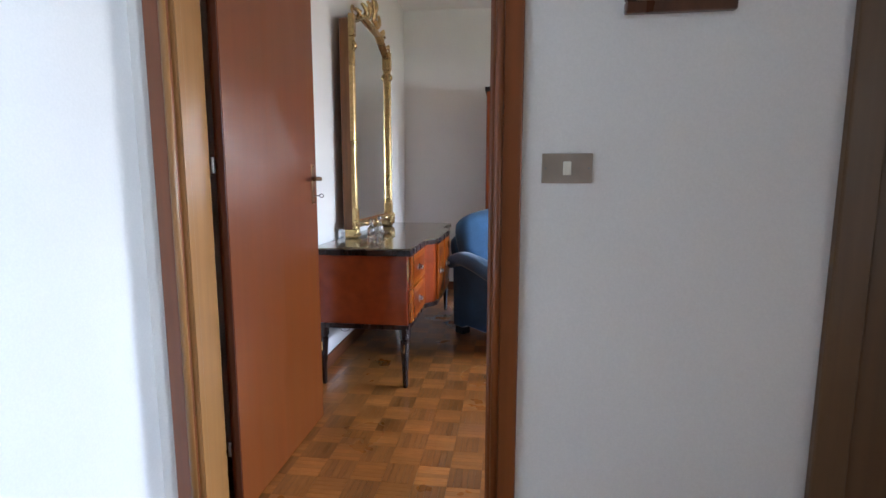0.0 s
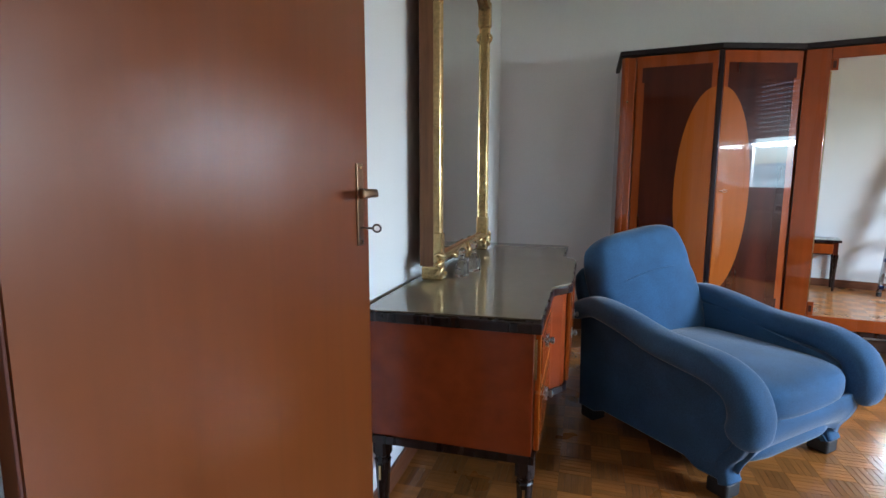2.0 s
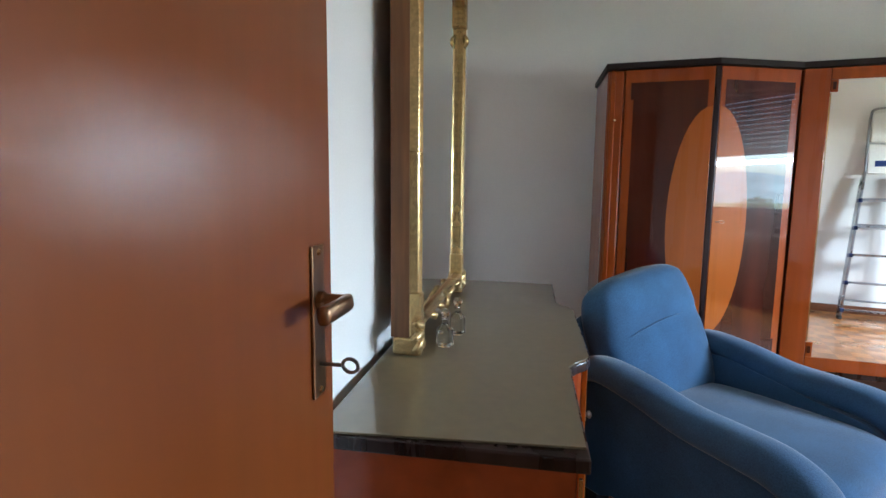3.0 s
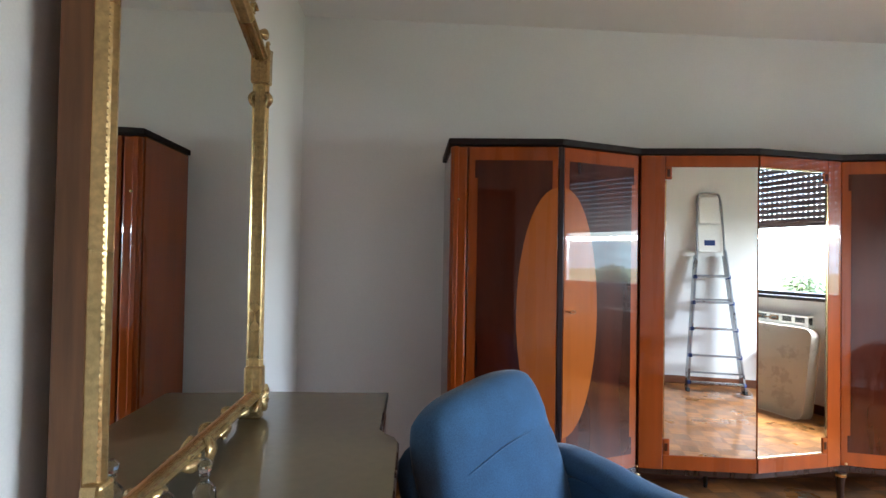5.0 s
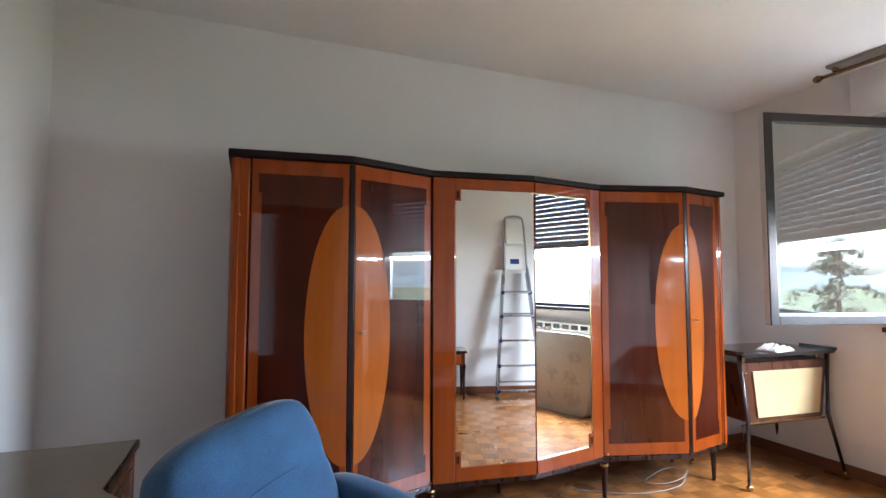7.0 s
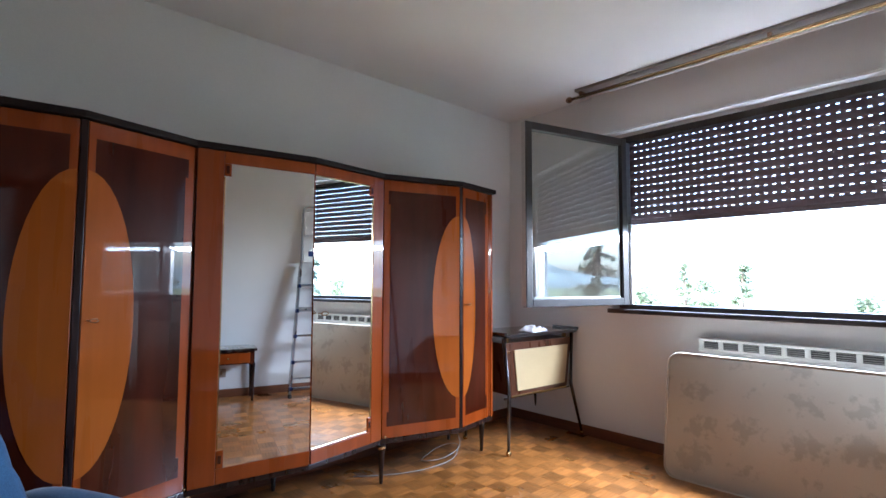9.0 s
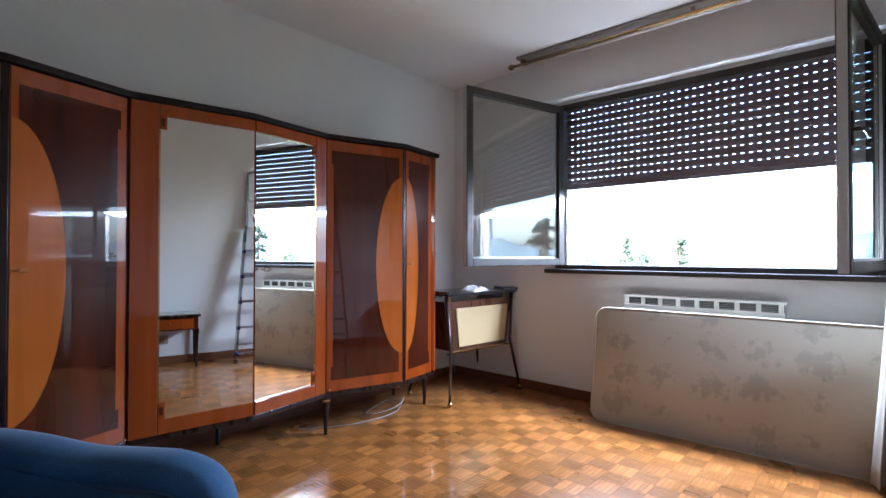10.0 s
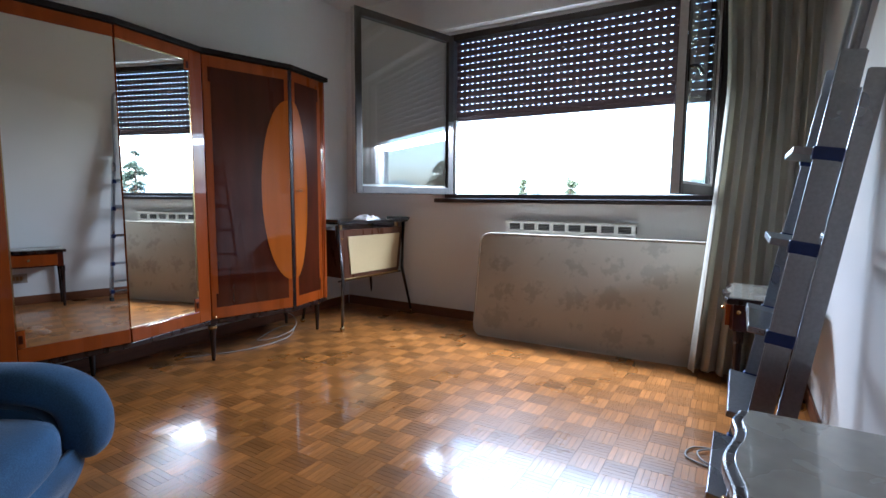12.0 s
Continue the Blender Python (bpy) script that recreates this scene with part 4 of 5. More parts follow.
def armchair():
    # local -y is the front, x runs to the sitter's left
    root = thing("armchair", pose(1.235, 2.170, 0, 0, 0, 43.0), "low blue velvet armchair with rolled scroll arms", "armchair")
    for s in (-1, 1):
        # side panel, set back under the arm, hollowed above the front foot
        top = smooth_path([(0.41, 0.50, 0), (0.22, 0.535, 0), (0.02, 0.50, 0), (-0.18, 0.455, 0), (-0.32, 0.43, 0), (-0.385, 0.37, 0), (-0.395, 0.30, 0)], 4)
        low = smooth_path([(-0.395, 0.30, 0), (-0.400, 0.235, 0), (-0.375, 0.185, 0), (-0.345, 0.14, 0), (-0.350, 0.095, 0), (-0.375, 0.062, 0)], 4)
        prof = [(p.x, p.y) for p in top] + [(p.x, p.y) for p in low[1:]] + [(-0.26, 0.058), (-0.20, 0.085), (0.24, 0.085), (0.30, 0.058), (0.40, 0.058)]
        bm = bmesh.new()
        rings = []
        for x, inset in ((0.300, 0.0), (0.372, 0.0), (0.386, 0.006), (0.392, 0.018)):
            ring = []
            for y, z in prof:
                cy, cz = -0.02, 0.30
                k = 1 - inset / 0.40
                hollow = 0.020 * max(0.0, 1 - abs(z - 0.20) / 0.20) * max(0.0, min(1.0, (-y - 0.05) / 0.3))
                ring.append(bm.verts.new((s * (x - hollow), cy + (y - cy) * k, cz + (z - cz) * k)))
            rings.append(ring)
        n = len(prof)
        fs = [bm.faces.new(rings[0]), bm.faces.new(rings[-1][::-1])]
        for p, q in zip(rings, rings[1:]):
            fs += [bm.faces.new((p[i], q[i], q[(i + 1) % n], p[(i + 1) % n])) for i in range(n)]
        bmesh.ops.recalc_face_normals(bm, faces=fs)
        part("side_panel", bm, VELVET, root, smooth=True, auto=True)
        # the arm: a roll, high and slim at the back, dipping, then full and turned down at the front
        path = smooth_path([(s * 0.360, 0.440, 0.500), (s * 0.365, 0.400, 0.545), (s * 0.370, 0.300, 0.572), (s * 0.374, 0.140, 0.552), (s * 0.378, -0.040, 0.510), (s * 0.382, -0.200, 0.496), (s * 0.385, -0.320, 0.482), (s * 0.387, -0.405, 0.440), (s * 0.387, -0.440, 0.370), (s * 0.385, -0.438, 0.308), (s * 0.382, -0.420, 0.262)], 6)

        def sec(t):
            end = max(0.0, (t - 0.90) / 0.10) ** 2
            start = max(0.0, (0.10 - t) / 0.10) ** 2
            w = 0.074 + 0.012 * t - 0.036 * end - 0.030 * start
            h = 0.044 + 0.026 * t - 0.028 * end - 0.024 * start
            return [(math.copysign(abs(math.cos(q)) ** 0.85, math.cos(q)) * h, math.copysign(abs(math.sin(q)) ** 0.85, math.sin(q)) * w) for q in [2 * math.pi * (i + 0.5) / 24 for i in range(24)]]

        part("arm", sweep(path, sec, up=Vector((1, 0, 0))), VELVET, root, "rolled arm curving down at the front", smooth=True)
    part("seat_base", pillow((-0.318, -0.40, 0.100), (0.318, 0.40, 0.31), 0.0, power=7), VELVET, root, smooth=True)
    # front apron: hangs from the seat, drawn in, then arched between the brackets
    ap = bmesh.new()
    rows = smooth_path([(0, -0.420, 0.300), (0, -0.424, 0.255), (0, -0.405, 0.205), (0, -0.378, 0.165), (0, -0.366, 0.130)], 4)
    cols = 24
    grid = []
    for i, p in enumerate(rows):
        t = i / (len(rows) - 1)
        line = []
        for j in range(cols + 1):
            u = 2 * j / cols - 1
            arch = 0.035 * (1 - u ** 4) * t * t
            line.append(ap.verts.new((0.345 * u, p.y, p.z + arch - 0.025 * t * u ** 8)))
        grid.append(line)
    for i in range(len(rows) - 1):
        for j in range(cols):
            ap.faces.new((grid[i][j], grid[i][j + 1], grid[i + 1][j + 1], grid[i + 1][j]))
    ob = part("front_apron", ap, VELVET, root, smooth=True)
    ob.modifiers.new("thick", "SOLIDIFY").thickness = 0.022
    seat = pillow((-0.318, -0.462, 0.270), (0.318, 0.30, 0.432), 0.18, power=4.0)
    part("seat_cushion", seat, VELVET, root, "thick seat cushion", smooth=True)
    m = pose(0.030, 0.285, 0.372, -17, -8.5)
    back = pillow((-0.310, -0.088, -0.08), (0.335, 0.112, 0.572), 0.0, m, n=16, power=3.4)
    inv = m.inverted()
    for v in back.verts:
        q = inv @ v.co
        if q.y < 0.02:
            seam = math.exp(-((q.z - 0.318 - 0.025 * (1 - (q.x / 0.3) ** 2)) / 0.022) ** 2)
            belly = 0.016 * math.exp(-((q.z - 0.16) / 0.13) ** 2) * (1 - min(1.0, (q.x / 0.30) ** 2))
            q.y += 0.012 * seam - belly
            v.co = m @ q
    part("back_cushion", back, VELVET, root, "padded back cushion with a curved seam", smooth=True)
    part("back_shell", pillow((-0.325, 0.060, -0.25), (0.325, 0.165, 0.455), 0.0, m, power=5), VELVET, root, "upholstered back shell", smooth=True)
    pip = sweep(smooth_path([(-0.265, -0.056, 0.318), (-0.15, -0.078, 0.335), (0, -0.082, 0.343), (0.15, -0.078, 0.335), (0.265, -0.056, 0.318)], 6), circle(0.0035, 6))
    part("seam_piping", moved(pip, m), VELVET, root, "piped seam across the back", smooth=True)
    for x in (-0.345, 0.345):
        wide = lambda t: [(math.copysign(abs(u) ** 0.5, u) * (0.046 - 0.008 * math.sin(math.pi * t)), math.copysign(abs(v) ** 0.5, v) * 0.026) for u, v in circle(1, 20)]
        br = sweep(smooth_path([(0, -0.405, 0.270), (0, -0.405, 0.235), (0, -0.385, 0.190), (0, -0.352, 0.145), (0, -0.345, 0.105), (0, -0.362, 0.058)], 5), wide, up=Vector((0, 1, 0)))
        part("bracket", moved(br, pose(x, 0, 0)), VELVET, root, "upholstered bracket above the foot", smooth=True)
    for x, y in ((-0.342, -0.335), (0.342, -0.335), (-0.335, 0.35), (0.335, 0.35)):
        part("foot", box((x - 0.042, y - 0.042, 0.0), (x + 0.042, y + 0.042, 0.062), 0.010), RUBBER, root, "low black block foot")


armchair()


# ---------------------------------------------------------------- bar cabinet
def bar_cabinet():
    root = thing("bar_cabinet", pose(4.430, 3.062, 0, 0, 0, -5), "small fifties bar cabinet with a cream door and splayed legs", "cabinet")
    # trapezoid body, wider above
    z0, z1 = 0.405, 0.800
    w0, w1, d = 0.335, 0.395, 0.40
    front = [(-w0, z0), (w0, z0), (w1, z1), (-w1, z1)]
    part("body", plate(front, 0.0, d), BARWOOD, root)
    part("flap_door", plate([(-w0 + 0.075, z0 + 0.030), (w0 - 0.040, z0 + 0.030), (w1 - 0.055, z1 - 0.056), (-w1 + 0.100, z1 - 0.056)], -0.012, -0.0005), CREAM, root, "cream laminate flap door")
    part("lower_strip", box((-w0 + 0.01, -0.006, z0 - 0.018), (w0 - 0.01, 0.02, z0 - 0.001), 0.003), BRASS, root, "thin brass strip")
    for x in (-w1 + 0.045,):
        part("knob", lathe([(0.010, 0), (0.008, 0.008), (0.003, 0.012)], 10, pose(x, -0.0005, z1 - 0.07, 90)), BRASS, root)
    part("top", plate([(-0.40, 0.845), (0.40, 0.845), (0.435, 0.868), (-0.435, 0.868)], -0.05, d + 0.01), BLACK, root, "black raised top with flared edges")
    for s in (-1, 1):
        part("top_lip", sweep([(s * 0.425, -0.05, 0.872), (s * 0.425, d + 0.01, 0.872)], [(-0.012, -0.006), (0.012, -0.006), (0.012, 0.014), (-0.012, 0.014)]), BLACK, root)
        for y in (0.03, d - 0.03):
            part("spacer", box((s * 0.34 - 0.012, y - 0.012, 0.801), (s * 0.34 + 0.012, y + 0.012, 0.844), 0.002), BRASS, root)
        for y, tilt in ((0.0, -1.6), (d - 0.015, 0.6)):
            p = [(s * 0.405, y, 0.842), (s * 0.362, y + tilt * 0.012, z0 + 0.02), (s * 0.425, y + tilt * 0.045, 0.035)]
            lg = part("leg", sweep(p, lambda t: circle(0.017 - 0.006 * t, 10)), BLACK, root, "slim splayed black leg", smooth=True)
            part("caster", lathe([(0.010, -0.018), (0.018, -0.010), (0.018, 0.010), (0.010, 0.018)], 12, pose(s * 0.428, y + tilt * 0.047, 0.0185, 0, 90, 0)), BRASS, lg, "small brass caster")
    part("crossbar", sweep([(-0.38, 0.015, z0 - 0.02), (0.38, 0.015, z0 - 0.02)], circle(0.007, 8)), BLACK, root)


bar_cabinet()


def crumpled_cloth():
    bm = bmesh.new()
    n = 14
    g = [[None] * (n + 1) for _ in range(n + 1)]
    for i in range(n + 1):
        for j in range(n + 1):
            x, y = (i / n - 0.5) * 0.24, (j / n - 0.5) * 0.17
            r = max(abs(i / n - 0.5), abs(j / n - 0.5)) * 2
            h = (0.030 * abs(noise.noise(Vector((x * 22, y * 22, 3)))) * 2 + 0.020) * (1 - r ** 3) + 0.003
            g[i][j] = bm.verts.new((x + 0.02 * noise.noise(Vector((x * 9, y * 9, 7))), y + 0.02 * noise.noise(Vector((x * 9, y * 9, 1))), h))
    for i in range(n):
        for j in range(n):
            bm.faces.new((g[i][j], g[i + 1][j], g[i + 1][j + 1], g[i][j + 1]))
    ob = part("cloth", bm, PAPER, None, "", True)
    ob.matrix_world = pose(4.405, 3.115, 0.869, 0, 0, 12)
    ob.modifiers.new("thick", "SOLIDIFY").thickness = 0.003
    tagged(ob, "crumpled white cloth on the bar cabinet", "cloth")


crumpled_cloth()


# ---------------------------------------------------------------- mattress
def mattress_material():
    mat = material("mattress_damask", (0.50, 0.455, 0.37), 0.75, vary=0.05, bump=0.15, bump_scale=220, sheen=0.15, big=4)
    nt = mat.node_tree
    n, l = nt.nodes, nt.links
    b = n["Principled BSDF"]
    tc = n.new("ShaderNodeTexCoord")
    mp = n.new("ShaderNodeMapping")
    mp.inputs["Scale"].default_value = (1, 3.6, 4.6)
    l.new(tc.outputs["Object"], mp.inputs["Vector"])
    warp = n.new("ShaderNodeTexNoise")
    warp.inputs["Scale"].default_value = 20
    warp.inputs["Detail"].default_value = 5
    l.new(tc.outputs["Object"], warp.inputs["Vector"])
    wm = n.new("ShaderNodeMix")
    wm.data_type = "RGBA"
    wm.blend_type = "ADD"
    wm.inputs[0].default_value = 0.95
    l.new(mp.outputs[0], wm.inputs[6])
    l.new(warp.outputs["Color"], wm.inputs[7])
    vo = n.new("ShaderNodeTexVoronoi")
    vo.inputs["Scale"].default_value = 1.0
    vo.inputs["Randomness"].default_value = 0.35
    l.new(wm.outputs[2], vo.inputs["Vector"])
    mr = n.new("ShaderNodeMapRange")
    mr.inputs[1].default_value, mr.inputs[2].default_value = 0.30, 0.44
    mr.inputs[3].default_value, mr.inputs[4].default_value = 0.80, 1.0
    l.new(vo.outputs["Distance"], mr.inputs[0])
    src = b.inputs["Base Color"].links[0].from_socket
    vm = n.new("ShaderNodeVectorMath")
    vm.operation = "SCALE"
    l.new(src, vm.inputs[0])
    l.new(mr.outputs[0], vm.inputs["Scale"])
    l.new(vm.outputs[0], b.inputs["Base Color"])
    return mat


MATTRESS = mattress_material()


def mattress():
    L, H, D = 1.90, 0.80, 0.13
    root = thing("mattress", pose(4.515, 1.165, 0.0, 0, 9.0, 1.6), "single mattress in beige leaf damask leaning on the radiator", "mattress")
    # local y along, z up, x thickness to the wall
    out = rounded([(-L / 2, 0.0), (L / 2, 0.0), (L / 2, H), (-L / 2, H)], 0.09, 6)
    bm = bmesh.new()
    rings = []
    for x, ins in ((0.0, 0.014), (0.006, 0.004), (0.016, 0.0), (D - 0.016, 0.0), (D - 0.006, 0.004), (D, 0.014)):
        rings.append([bm.verts.new((x, y * (1 - 2 * ins / L), H / 2 + (z - H / 2) * (1 - 2 * ins / H))) for y, z in out])
    k = len(out)
    for a, b in zip(rings, rings[1:]):
        for i in range(k):
            bm.faces.new((a[i], a[(i + 1) % k], b[(i + 1) % k], b[i]))
    bm.faces.new(rings[0])
    bm.faces.new(rings[-1][::-1])
    bmesh.ops.recalc_face_normals(bm, faces=bm.faces)
    part("ticking", bm, MATTRESS, root, smooth=True, auto=True)
    for x in (0.004, D - 0.004):
        pts = [(x, y, z) for y, z in out] + [(x, *out[0])]
        part("piping", sweep(pts, circle(0.007, 6), up=Vector((1, 0, 0)), closed=False), MATTRESS, root, "corded edge piping", smooth=True)


mattress()


# ---------------------------------------------------------------- nightstand and console by the south wall
def leg_tapered(x, y, h, r=0.018):
    return lathe([(r * 0.55, 0), (r * 0.6, 0.008), (r, h * 0.86), (r * 1.2, h * 0.88), (r * 1.2, h)], 8, pose(x, y, 0, 0, 0, 22.5))


def nightstand(x, y0, h, w):
    root = thing("nightstand", pose(x, y0, 0), "small mahogany nightstand with a pale glass top on tapered legs", "nightstand", "nightstands")
    n = 30

    def fr(s):
        e = min(1.0, min(s, 1 - s) / 0.16)
        return 0.312 + 0.028 * e * e * (3 - 2 * e) + 0.010 * math.cos(4 * math.pi * s)

    edge = [(w - 2 * w * i / n, fr(i / n)) for i in range(n + 1)]
    part("top", prism([(w, 0.0)] + edge + [(-w, 0.0)], h - 0.034, h - 0.006, bevel=0.006), DARKWOOD, root, "dark moulded top with a curved edge")
    part("glass_top", prism([(w - 0.008, 0.004)] + [(x2 * 0.965, y - 0.022) for x2, y in edge] + [(-w + 0.008, 0.004)], h - 0.0055, h, bevel=0.001), CONSOLETOP, root, "pale glass plate")
    part("drawer_box", prism([(w - 0.02, 0.006)] + [(x2 * 0.92, y - 0.030) for x2, y in edge] + [(-w + 0.02, 0.006)], h - 0.165, h - 0.035), MAHOG, root)
    part("drawer_front", box((-w + 0.07, 0.300, h - 0.152), (w - 0.07, 0.326, h - 0.048), 0.004), CHERRY, root, "cherry drawer front")
    part("knob", lathe([(0.010, 0), (0.006, 0.008), (0.012, 0.016), (0.006, 0.022)], 12, pose(0, 0.326, h - 0.098, -90)), BRASS, root)
    part("corner_knob", lathe([(0.008, 0), (0.005, 0.006), (0.010, 0.014), (0.005, 0.018)], 12, pose(-w + 0.022, 0.27, h - 0.07, 0, -90)), BRASS, root)
    for x2 in (-w + 0.035, w - 0.035):
        for y in (0.035, 0.265):
            part("leg", leg_tapered(x2, y, h - 0.165, 0.020), DARKWOOD, root, "tapered dark leg")


nightstand(4.065, 0.075, 0.600, 0.255)
nightstand(2.205, 0.020, 0.558, 0.285)


def outlet():
    root = thing("wall_outlet", pose(2.13, 0.0, 0.26), "grey metal socket plate low on the wall", "outlet")
    part("cover_plate", box((-0.075, 0.0005, -0.045), (0.075, 0.008, 0.045), 0.002), PLATE, root)
    for x in (-0.028, 0.0, 0.028):
        part("socket_module", box((x - 0.011, 0.0082, -0.02), (x + 0.011, 0.0105, 0.02), 0.001), BRONZE, root, "dark socket insert")


outlet()


# ---------------------------------------------------------------- stepladder, folded and leaning on the south wall
def stepladder():
    tilt = 8.6
    root = thing("stepladder", pose(3.105, 0.372, 0, tilt, 0, 0), "folded aluminium stepladder with blue joints leaning on the wall", "stepladder")
    H = 1.52

    def xw(z):
        return 0.275 - 0.135 * z / H

    def rail(s, y0, y1, z1, t=0.022):
        bm = bmesh.new()
        a = [(s * xw(0) - t / 2, y0, 0.02), (s * xw(0) + t / 2, y0, 0.02), (s * xw(0) + t / 2, y1, 0.02), (s * xw(0) - t / 2, y1, 0.02)]
        b = [(s * xw(z1) - t / 2, y0, z1), (s * xw(z1) + t / 2, y0, z1), (s * xw(z1) + t / 2, y1, z1), (s * xw(z1) - t / 2, y1, z1)]
        va, vb = [bm.verts.new(p) for p in a], [bm.verts.new(p) for p in b]
        fs = [bm.faces.new(va), bm.faces.new(vb[::-1])] + [bm.faces.new((va[i], vb[i], vb[(i + 1) % 4], va[(i + 1) % 4])) for i in range(4)]
        bmesh.ops.recalc_face_normals(bm, faces=fs)
        bmesh.ops.bevel(bm, geom=bm.edges[:], offset=0.004, segments=2, affect="EDGES")
        return bm

    for s in (-1, 1):
        r = part("front_rail", rail(s, -0.064, 0.0, H), ALU, root, "aluminium front rail")
        part("rear_rail", rail(s, -0.124, -0.072, H - 0.05, 0.020), ALU, root, "aluminium rear rail")
        part("rail_foot", box((s * xw(0) - 0.016, -0.062, 0.0), (s * xw(0) + 0.016, 0.004, 0.04), 0.004), RUBBER, r, "black rubber foot")
    step = 0.281
    for i in range(5):
        z = i * step + 0.112
        w = xw(z) - 0.012
        st = part("step", box((-w, -0.056, z - 0.022), (w, 0.054, z), 0.003, pose(0, 0, 0)), ALU, root, "flat grooved step")
        for s in (-1, 1):
            x = s * xw(z)
            part("joint_cap", box((x - 0.016, -0.070, z - 0.036), (x + 0.016, 0.006, z + 0.004), 0.004), BLUEPLASTIC, st, "blue plastic joint cap")
    z = 0.20
    part("rear_strut", sweep([(-xw(z), -0.09, z), (xw(z), -0.09, z)], circle(0.010, 8)), ALU, root)
    part("rear_strut", sweep([(-xw(0.98), -0.09, 0.98), (xw(0.98), -0.09, 0.98)], circle(0.010, 8)), ALU, root)
    # platform folded up, with its hoop above
    part("platform", box((-0.118, -0.060, H - 0.02), (0.118, -0.038, H + 0.28), 0.008), WHITEMETAL, root, "pale folded platform")
    part("label_plate", box((-0.06, -0.0378, H + 0.05), (0.05, -0.0365, H + 0.11)), BLUEPLASTIC, root, "blue warning label")
    part("tool_tray", box((-0.105, -0.072, H + 0.30), (0.105, -0.030, H + 0.60), 0.012), WHITEMETAL, root, "pale plastic tool tray")
    hoop = smooth_path([(-0.140, -0.03, H - 0.06), (-0.128, -0.03, H + 0.35), (-0.112, -0.03, H + 0.58), (-0.07, -0.03, H + 0.635), (0.07, -0.03, H + 0.635), (0.112, -0.03, H + 0.58), (0.128, -0.03, H + 0.35), (0.140, -0.03, H - 0.06)], 6)
    part("hand_hoop", sweep(hoop, circle(0.012, 8), up=Vector((0, 1, 0))), ALU, root, "tubular hand hoop", smooth=True)


stepladder()
loose_cable("cable", [(3.25, 0.40, 0.006), (3.30, 0.50, 0.006), (3.40, 0.48, 0.006), (3.42, 0.38, 0.006), (3.34, 0.34, 0.008), (3.27, 0.42, 0.012), (3.36, 0.46, 0.012), (3.44, 0.36, 0.006), (3.46, 0.20, 0.006), (3.44, 0.03, 0.05)], 0.004, "coil of white cable by the ladder's foot", CABLE)

# ---------------------------------------------------------------- outdoors
GRASS = material("meadow", (0.10, 0.128, 0.058), 0.9, vary=0.3, big=0.05, bump_scale=0.6)
HILL = material("far_woods", (0.13, 0.18, 0.19), 0.95, vary=0.25, big=0.01, bump_scale=0.05)
LEAF = material("tree_leaves", (0.115, 0.135, 0.095), 0.7, vary=0.3, bump_scale=4, big=0.8)
NEEDLE = material("cedar_needles", (0.070, 0.098, 0.075), 0.75, vary=0.3, bump_scale=4, big=0.8)
BARK = material("tree_bark", (0.10, 0.07, 0.05), 0.9, vary=0.3, bump=0.5, bump_scale=14)
nt = LEAF.node_tree
through_leaf = nt.nodes.new("ShaderNodeBsdfTranslucent")
through_leaf.inputs[0].default_value = (0.20, 0.25, 0.13, 1)
leaf_mix = nt.nodes.new("ShaderNodeMixShader")
leaf_mix.inputs[0].default_value = 0.45
nt.links.new(nt.nodes["Principled BSDF"].outputs[0], leaf_mix.inputs[1])
nt.links.new(through_leaf.outputs[0], leaf_mix.inputs[2])
nt.links.new(leaf_mix.outputs[0], nt.nodes["Material Output"].inputs[0])
GZ = -7.5
g = bmesh.new()
n = 60
gv = [[g.verts.new((5.4 + 1500 * (i / n) ** 2.2, -1200 + 2400 * j / n, GZ + (0.0 if i < 6 else 3.0 * noise.noise(Vector((i * 0.4, j * 0.4, 0))) * (i / n)))) for j in range(n + 1)] for i in range(n + 1)]
for i in range(n):
    for j in range(n):
        g.faces.new((gv[i][j], gv[i + 1][j], gv[i + 1][j + 1], gv[i][j + 1]))
tagged(part("ground", g, GRASS, None, "", True), "green meadow below the house reaching the hills", "ground", "", "structure")
hb = bmesh.new()
hv = []
m = 160
for j in range(m + 1):
    a = radians(-88 + 176 * j / m)
    R = 620
    x, y = R * math.cos(a), R * math.sin(a)
    h = 26 + 22 * noise.noise(Vector((j * 0.09, 2.0, 0))) + 7 * noise.noise(Vector((j * 0.45, 5.0, 0)))
    hv.append([hb.verts.new((x * k, y * k, GZ - 3 + h * q)) for k, q in ((0.86, 0.0), (0.92, 0.45), (0.97, 0.85), (1.0, 1.0), (1.06, 0.0))])
for j in range(m):
    for k in range(4):
        hb.faces.new((hv[j][k], hv[j + 1][k], hv[j + 1][k + 1], hv[j][k + 1]))
tagged(part("backdrop_hills", hb, HILL, None, "", True), "low wooded hills on the horizon", "hills", "", "structure")


def cards(bm, c, r, count, size, rng, flat=0.6):
    """Small leaf clumps round a centre."""
    for _ in range(count):
        d = Vector((rng.gauss(0, 1), rng.gauss(0, 1), rng.gauss(0, 1) * flat))
        d = d.normalized() * r * rng.random() ** 0.45
        p = Vector(c) + Vector((d.x, d.y, d.z * flat))
        e = Euler((rng.uniform(-1, 1), rng.uniform(-1, 1), rng.uniform(0, 6.28)))
        s = size * rng.uniform(0.6, 1.4)
        q = [bm.verts.new(p + e.to_matrix() @ Vector(v) * s) for v in ((-0.5, 0, 0), (0, -0.28, 0.06), (0.5, 0, 0), (0, 0.28, 0.06))]
        bm.faces.new(q)


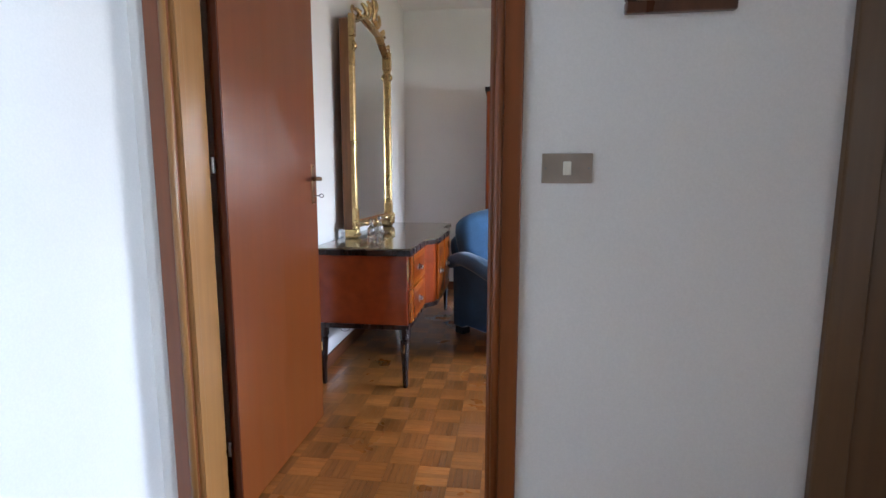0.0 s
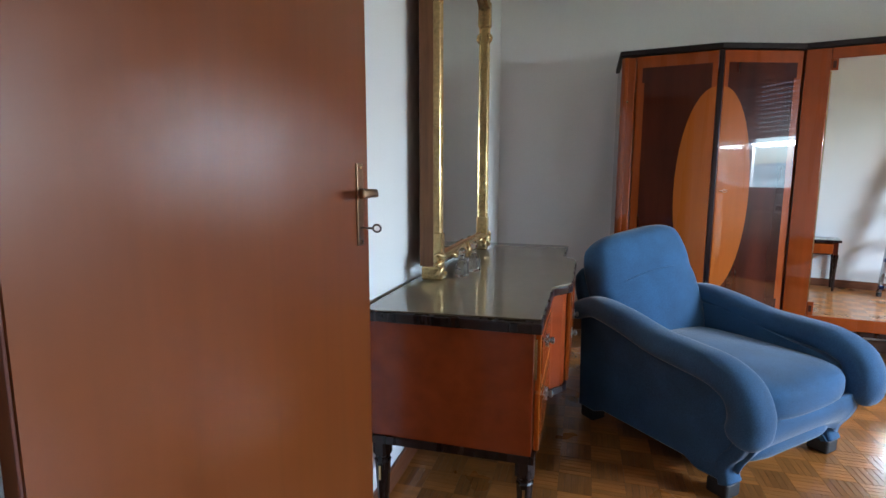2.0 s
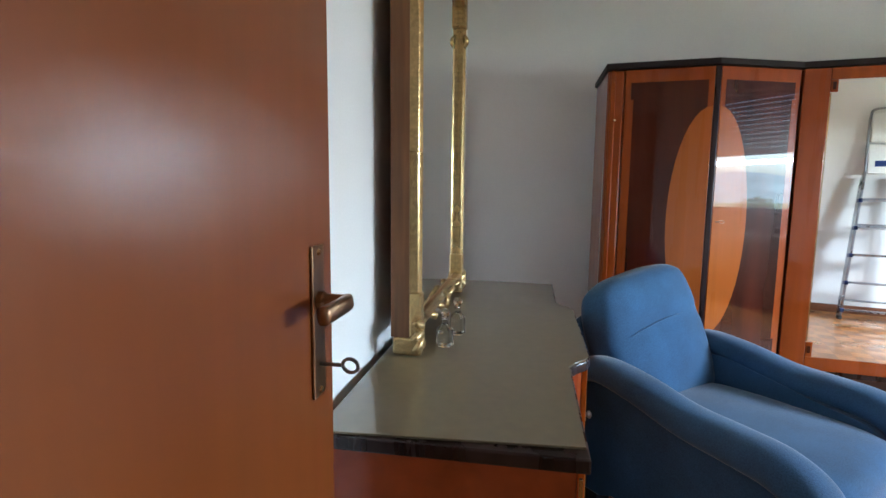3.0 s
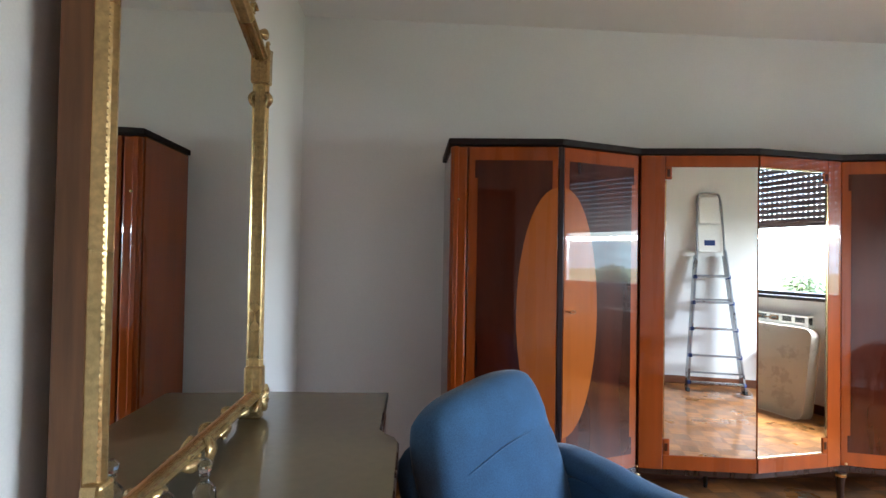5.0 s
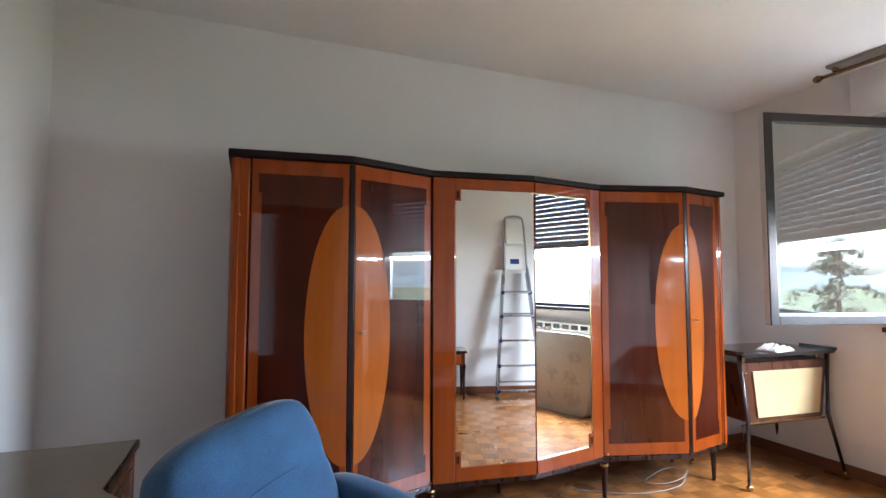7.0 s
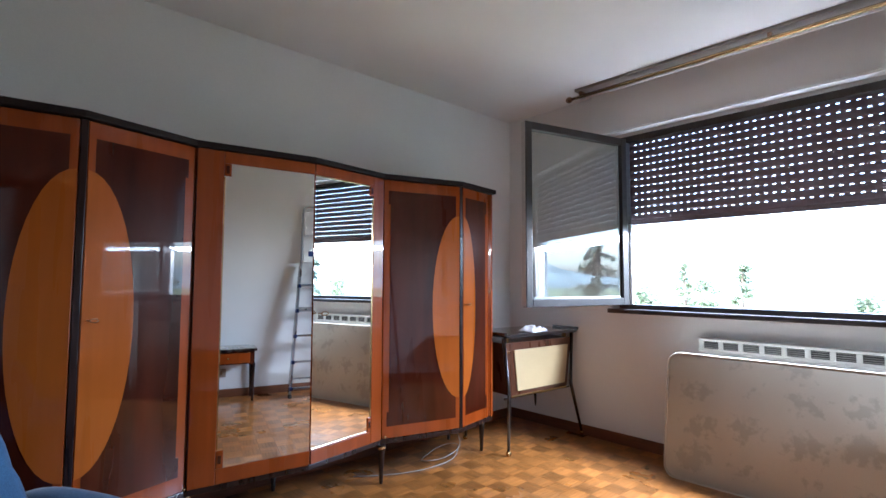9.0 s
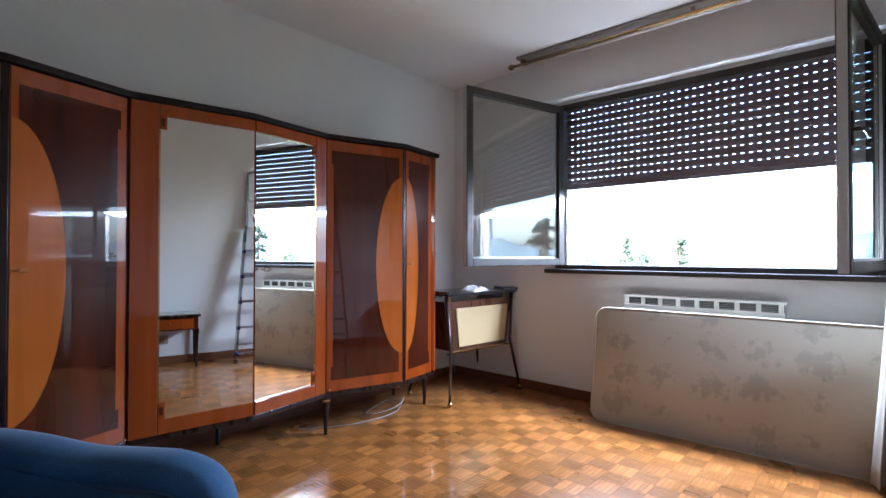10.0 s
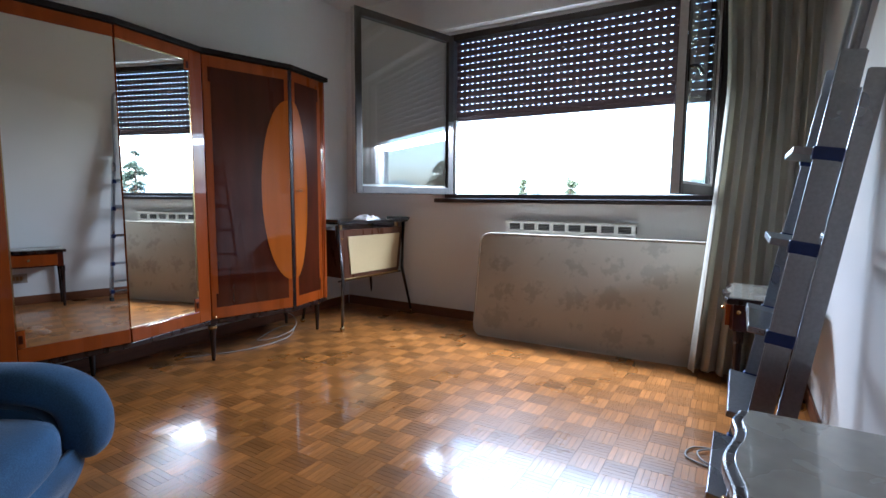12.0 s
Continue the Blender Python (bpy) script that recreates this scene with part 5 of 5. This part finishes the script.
def cedar(x, y, h, spread, seed):
    rng = random.Random(seed)
    root = thing("cedar_tree", pose(x, y, GZ), "tall cedar with drooping tiered branches", "tree")
    part("trunk", sweep([(0, 0, 0), (0.1, 0, h * 0.5), (0.05, 0.1, h * 0.98)], lambda t: circle(0.28 * (1 - 0.9 * t), 8)), BARK, root, smooth=True)
    crown, limbs = bmesh.new(), bmesh.new()
    tiers = 70
    for i in range(tiers):
        z = h * (0.20 + 0.78 * (i + rng.uniform(-3, 3)) / tiers)
        L = spread * (1 - 0.88 * (i / tiers) ** 1.1) * rng.uniform(0.35, 1.25)
        a = i * 2.4 + rng.uniform(-0.5, 0.5)
        pts = []
        for t in (0, 0.35, 0.7, 1.0):
            pts.append((L * t * math.cos(a), L * t * math.sin(a), z + 0.10 * L * math.sin(math.pi * t) - 0.20 * L * t * t))
        sweep(pts, lambda t: circle(0.05 * (1 - 0.85 * t), 5), limbs)
        for t in (0.25, 0.4, 0.55, 0.7, 0.85, 1.0):
            p = Vector((L * t * math.cos(a), L * t * math.sin(a), z + 0.10 * L * math.sin(math.pi * t) - 0.20 * L * t * t - 0.05))
            cards(crown, p, 0.12 * L * (0.6 + 0.5 * t) + 0.14, 13, 0.19, rng, 0.75)
    part("limbs", limbs, BARK, root)
    part("crown", crown, NEEDLE, root, "drooping green needles")


def leafy(x, y, h, r, seed, tall=1.0):
    rng = random.Random(seed)
    root = thing("broadleaf_tree", pose(x, y, GZ), "broadleaf tree with an open uneven crown", "tree")
    part("trunk", sweep([(0, 0, 0), (0.1, 0.05, h * 0.5), (0, 0, h * 0.85)], lambda t: circle(0.16 * (1 - 0.85 * t), 7)), BARK, root, smooth=True)
    crown, limbs = bmesh.new(), bmesh.new()
    for _ in range(26):
        a, q = rng.uniform(0, 6.28), rng.random()
        rr = r * rng.uniform(0.2, 1.0) * math.sin(math.pi * (0.15 + 0.8 * q)) 
        p = Vector((rr * math.cos(a), rr * math.sin(a), h * (0.42 + 0.55 * q)))
        sweep([(0, 0, p.z - 0.22 * h), tuple(p)], lambda t: circle(0.05 * (1 - 0.8 * t), 5), limbs)
        cards(crown, p, r * 0.34, 90, 0.20 + 0.05 * r, rng, 0.85)
    part("limbs", limbs, BARK, root)
    part("crown", crown, LEAF, root, "uneven green crown")


cedar(14.8, -15.5, 10.8, 3.6, 3)
cedar(22.5, -16.5, 11.0, 2.2, 8)
for i, (x, y, h, r) in enumerate(((18, 7.5, 7.7, 1.9), (30, 14.5, 8.4, 2.2), (44, 13.2, 10.6, 1.2), (48, 19.0, 10.6, 1.1), (60, 22, 9.4, 2.2), (36, 5.0, 8.1, 2.0), (52, 2.0, 8.6, 2.6), (40, 24.0, 8.6, 2.4), (36, -18, 8.3, 2.4), (52, -40, 9.0, 3.0), (70, -20, 8.8, 3.4))):
    leafy(x, y, h, r, 40 + i)

# ---------------------------------------------------------------- parquet, laid block by block
Q, QX, QY = 0.125, 0.114 - 0.125, 0.030
FING = 5
rng = random.Random(11)


def block_geometry(kind, tone_and_sheen):
    """Five fingers, lying along x (0) or y (1), with small joints between."""
    verts, faces, tones_and_sheen = [], [], []
    g2 = 0.0005
    for k in range(FING):
        a, b = k * Q / FING + g2, (k + 1) * Q / FING - g2
        lo, hi = g2, Q - g2
        z = rng.uniform(-0.0001, 0.0)
        o = len(verts)
        r = [(lo, a), (hi, a), (hi, b), (lo, b)] if kind == 0 else [(a, lo), (b, lo), (b, hi), (a, hi)]
        verts += [(x, y, z) for x, y in r] + [(x, y, -0.007) for x, y in r]
        faces += [(o, o + 1, o + 2, o + 3)] + [(o + i, o + 4 + i, o + 4 + (i + 1) % 4, o + (i + 1) % 4) for i in range(4)]
        tones_and_sheen += [max(0.35, tone_and_sheen * rng.uniform(0.84, 1.16))] * 5
    return verts, faces, tones_and_sheen


def block_mesh(name, verts, faces, tones_and_sheen, alongs):
    me = bpy.data.meshes.new(name)
    me.from_pydata(verts, [], faces)
    at = me.attributes.new("tone_and_sheen", "FLOAT", "FACE")
    at.data.foreach_set("value", tones_and_sheen)
    al = me.attributes.new("along", "FLOAT", "FACE")
    al.data.foreach_set("value", alongs)
    me.materials.append(PARQUET)
    return me


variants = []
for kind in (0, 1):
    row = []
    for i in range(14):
        # grain sheen is painted in: fingers along x lighter, along y darker
        tone_and_sheen = (1.18 if kind == 0 else 0.79) * rng.uniform(0.88, 1.12)
        v, f, t = block_geometry(kind, tone_and_sheen)
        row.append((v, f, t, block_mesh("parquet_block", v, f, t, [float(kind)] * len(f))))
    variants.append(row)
floor = bpy.data.objects["floor"]
rest_v, rest_f, rest_t, rest_a = [], [], [], []
nx = int((RX1 - QX) / Q) + 1
for i in range(nx):
    for j in range(-27, int(RY1 / Q) + 1):
        x, y = QX + i * Q, QY + j * Q
        if y > RY1 - 0.02 or x > RX1 - 0.02:
            continue
        if y < -Q and x > 2.9:
            continue
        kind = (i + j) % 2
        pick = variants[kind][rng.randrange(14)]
        near = 1.75 <= x < 3.80 and 0.95 <= y < 3.05
        if near:
            b = new("parquet_block", pick[3])
            b.parent = floor
            b.location = (x, y, 0)
        else:
            o = len(rest_v)
            rest_v += [(min(a + x, RX1), min(c + y, RY1), d) for a, c, d in pick[0]]
            rest_f += [tuple(q + o for q in face) for face in pick[1]]
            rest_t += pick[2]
            rest_a += [float(kind)] * len(pick[1])
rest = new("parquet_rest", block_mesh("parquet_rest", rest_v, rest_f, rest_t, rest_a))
rest.parent = floor
tagged(rest, "oak parquet blocks", kind="stuff")
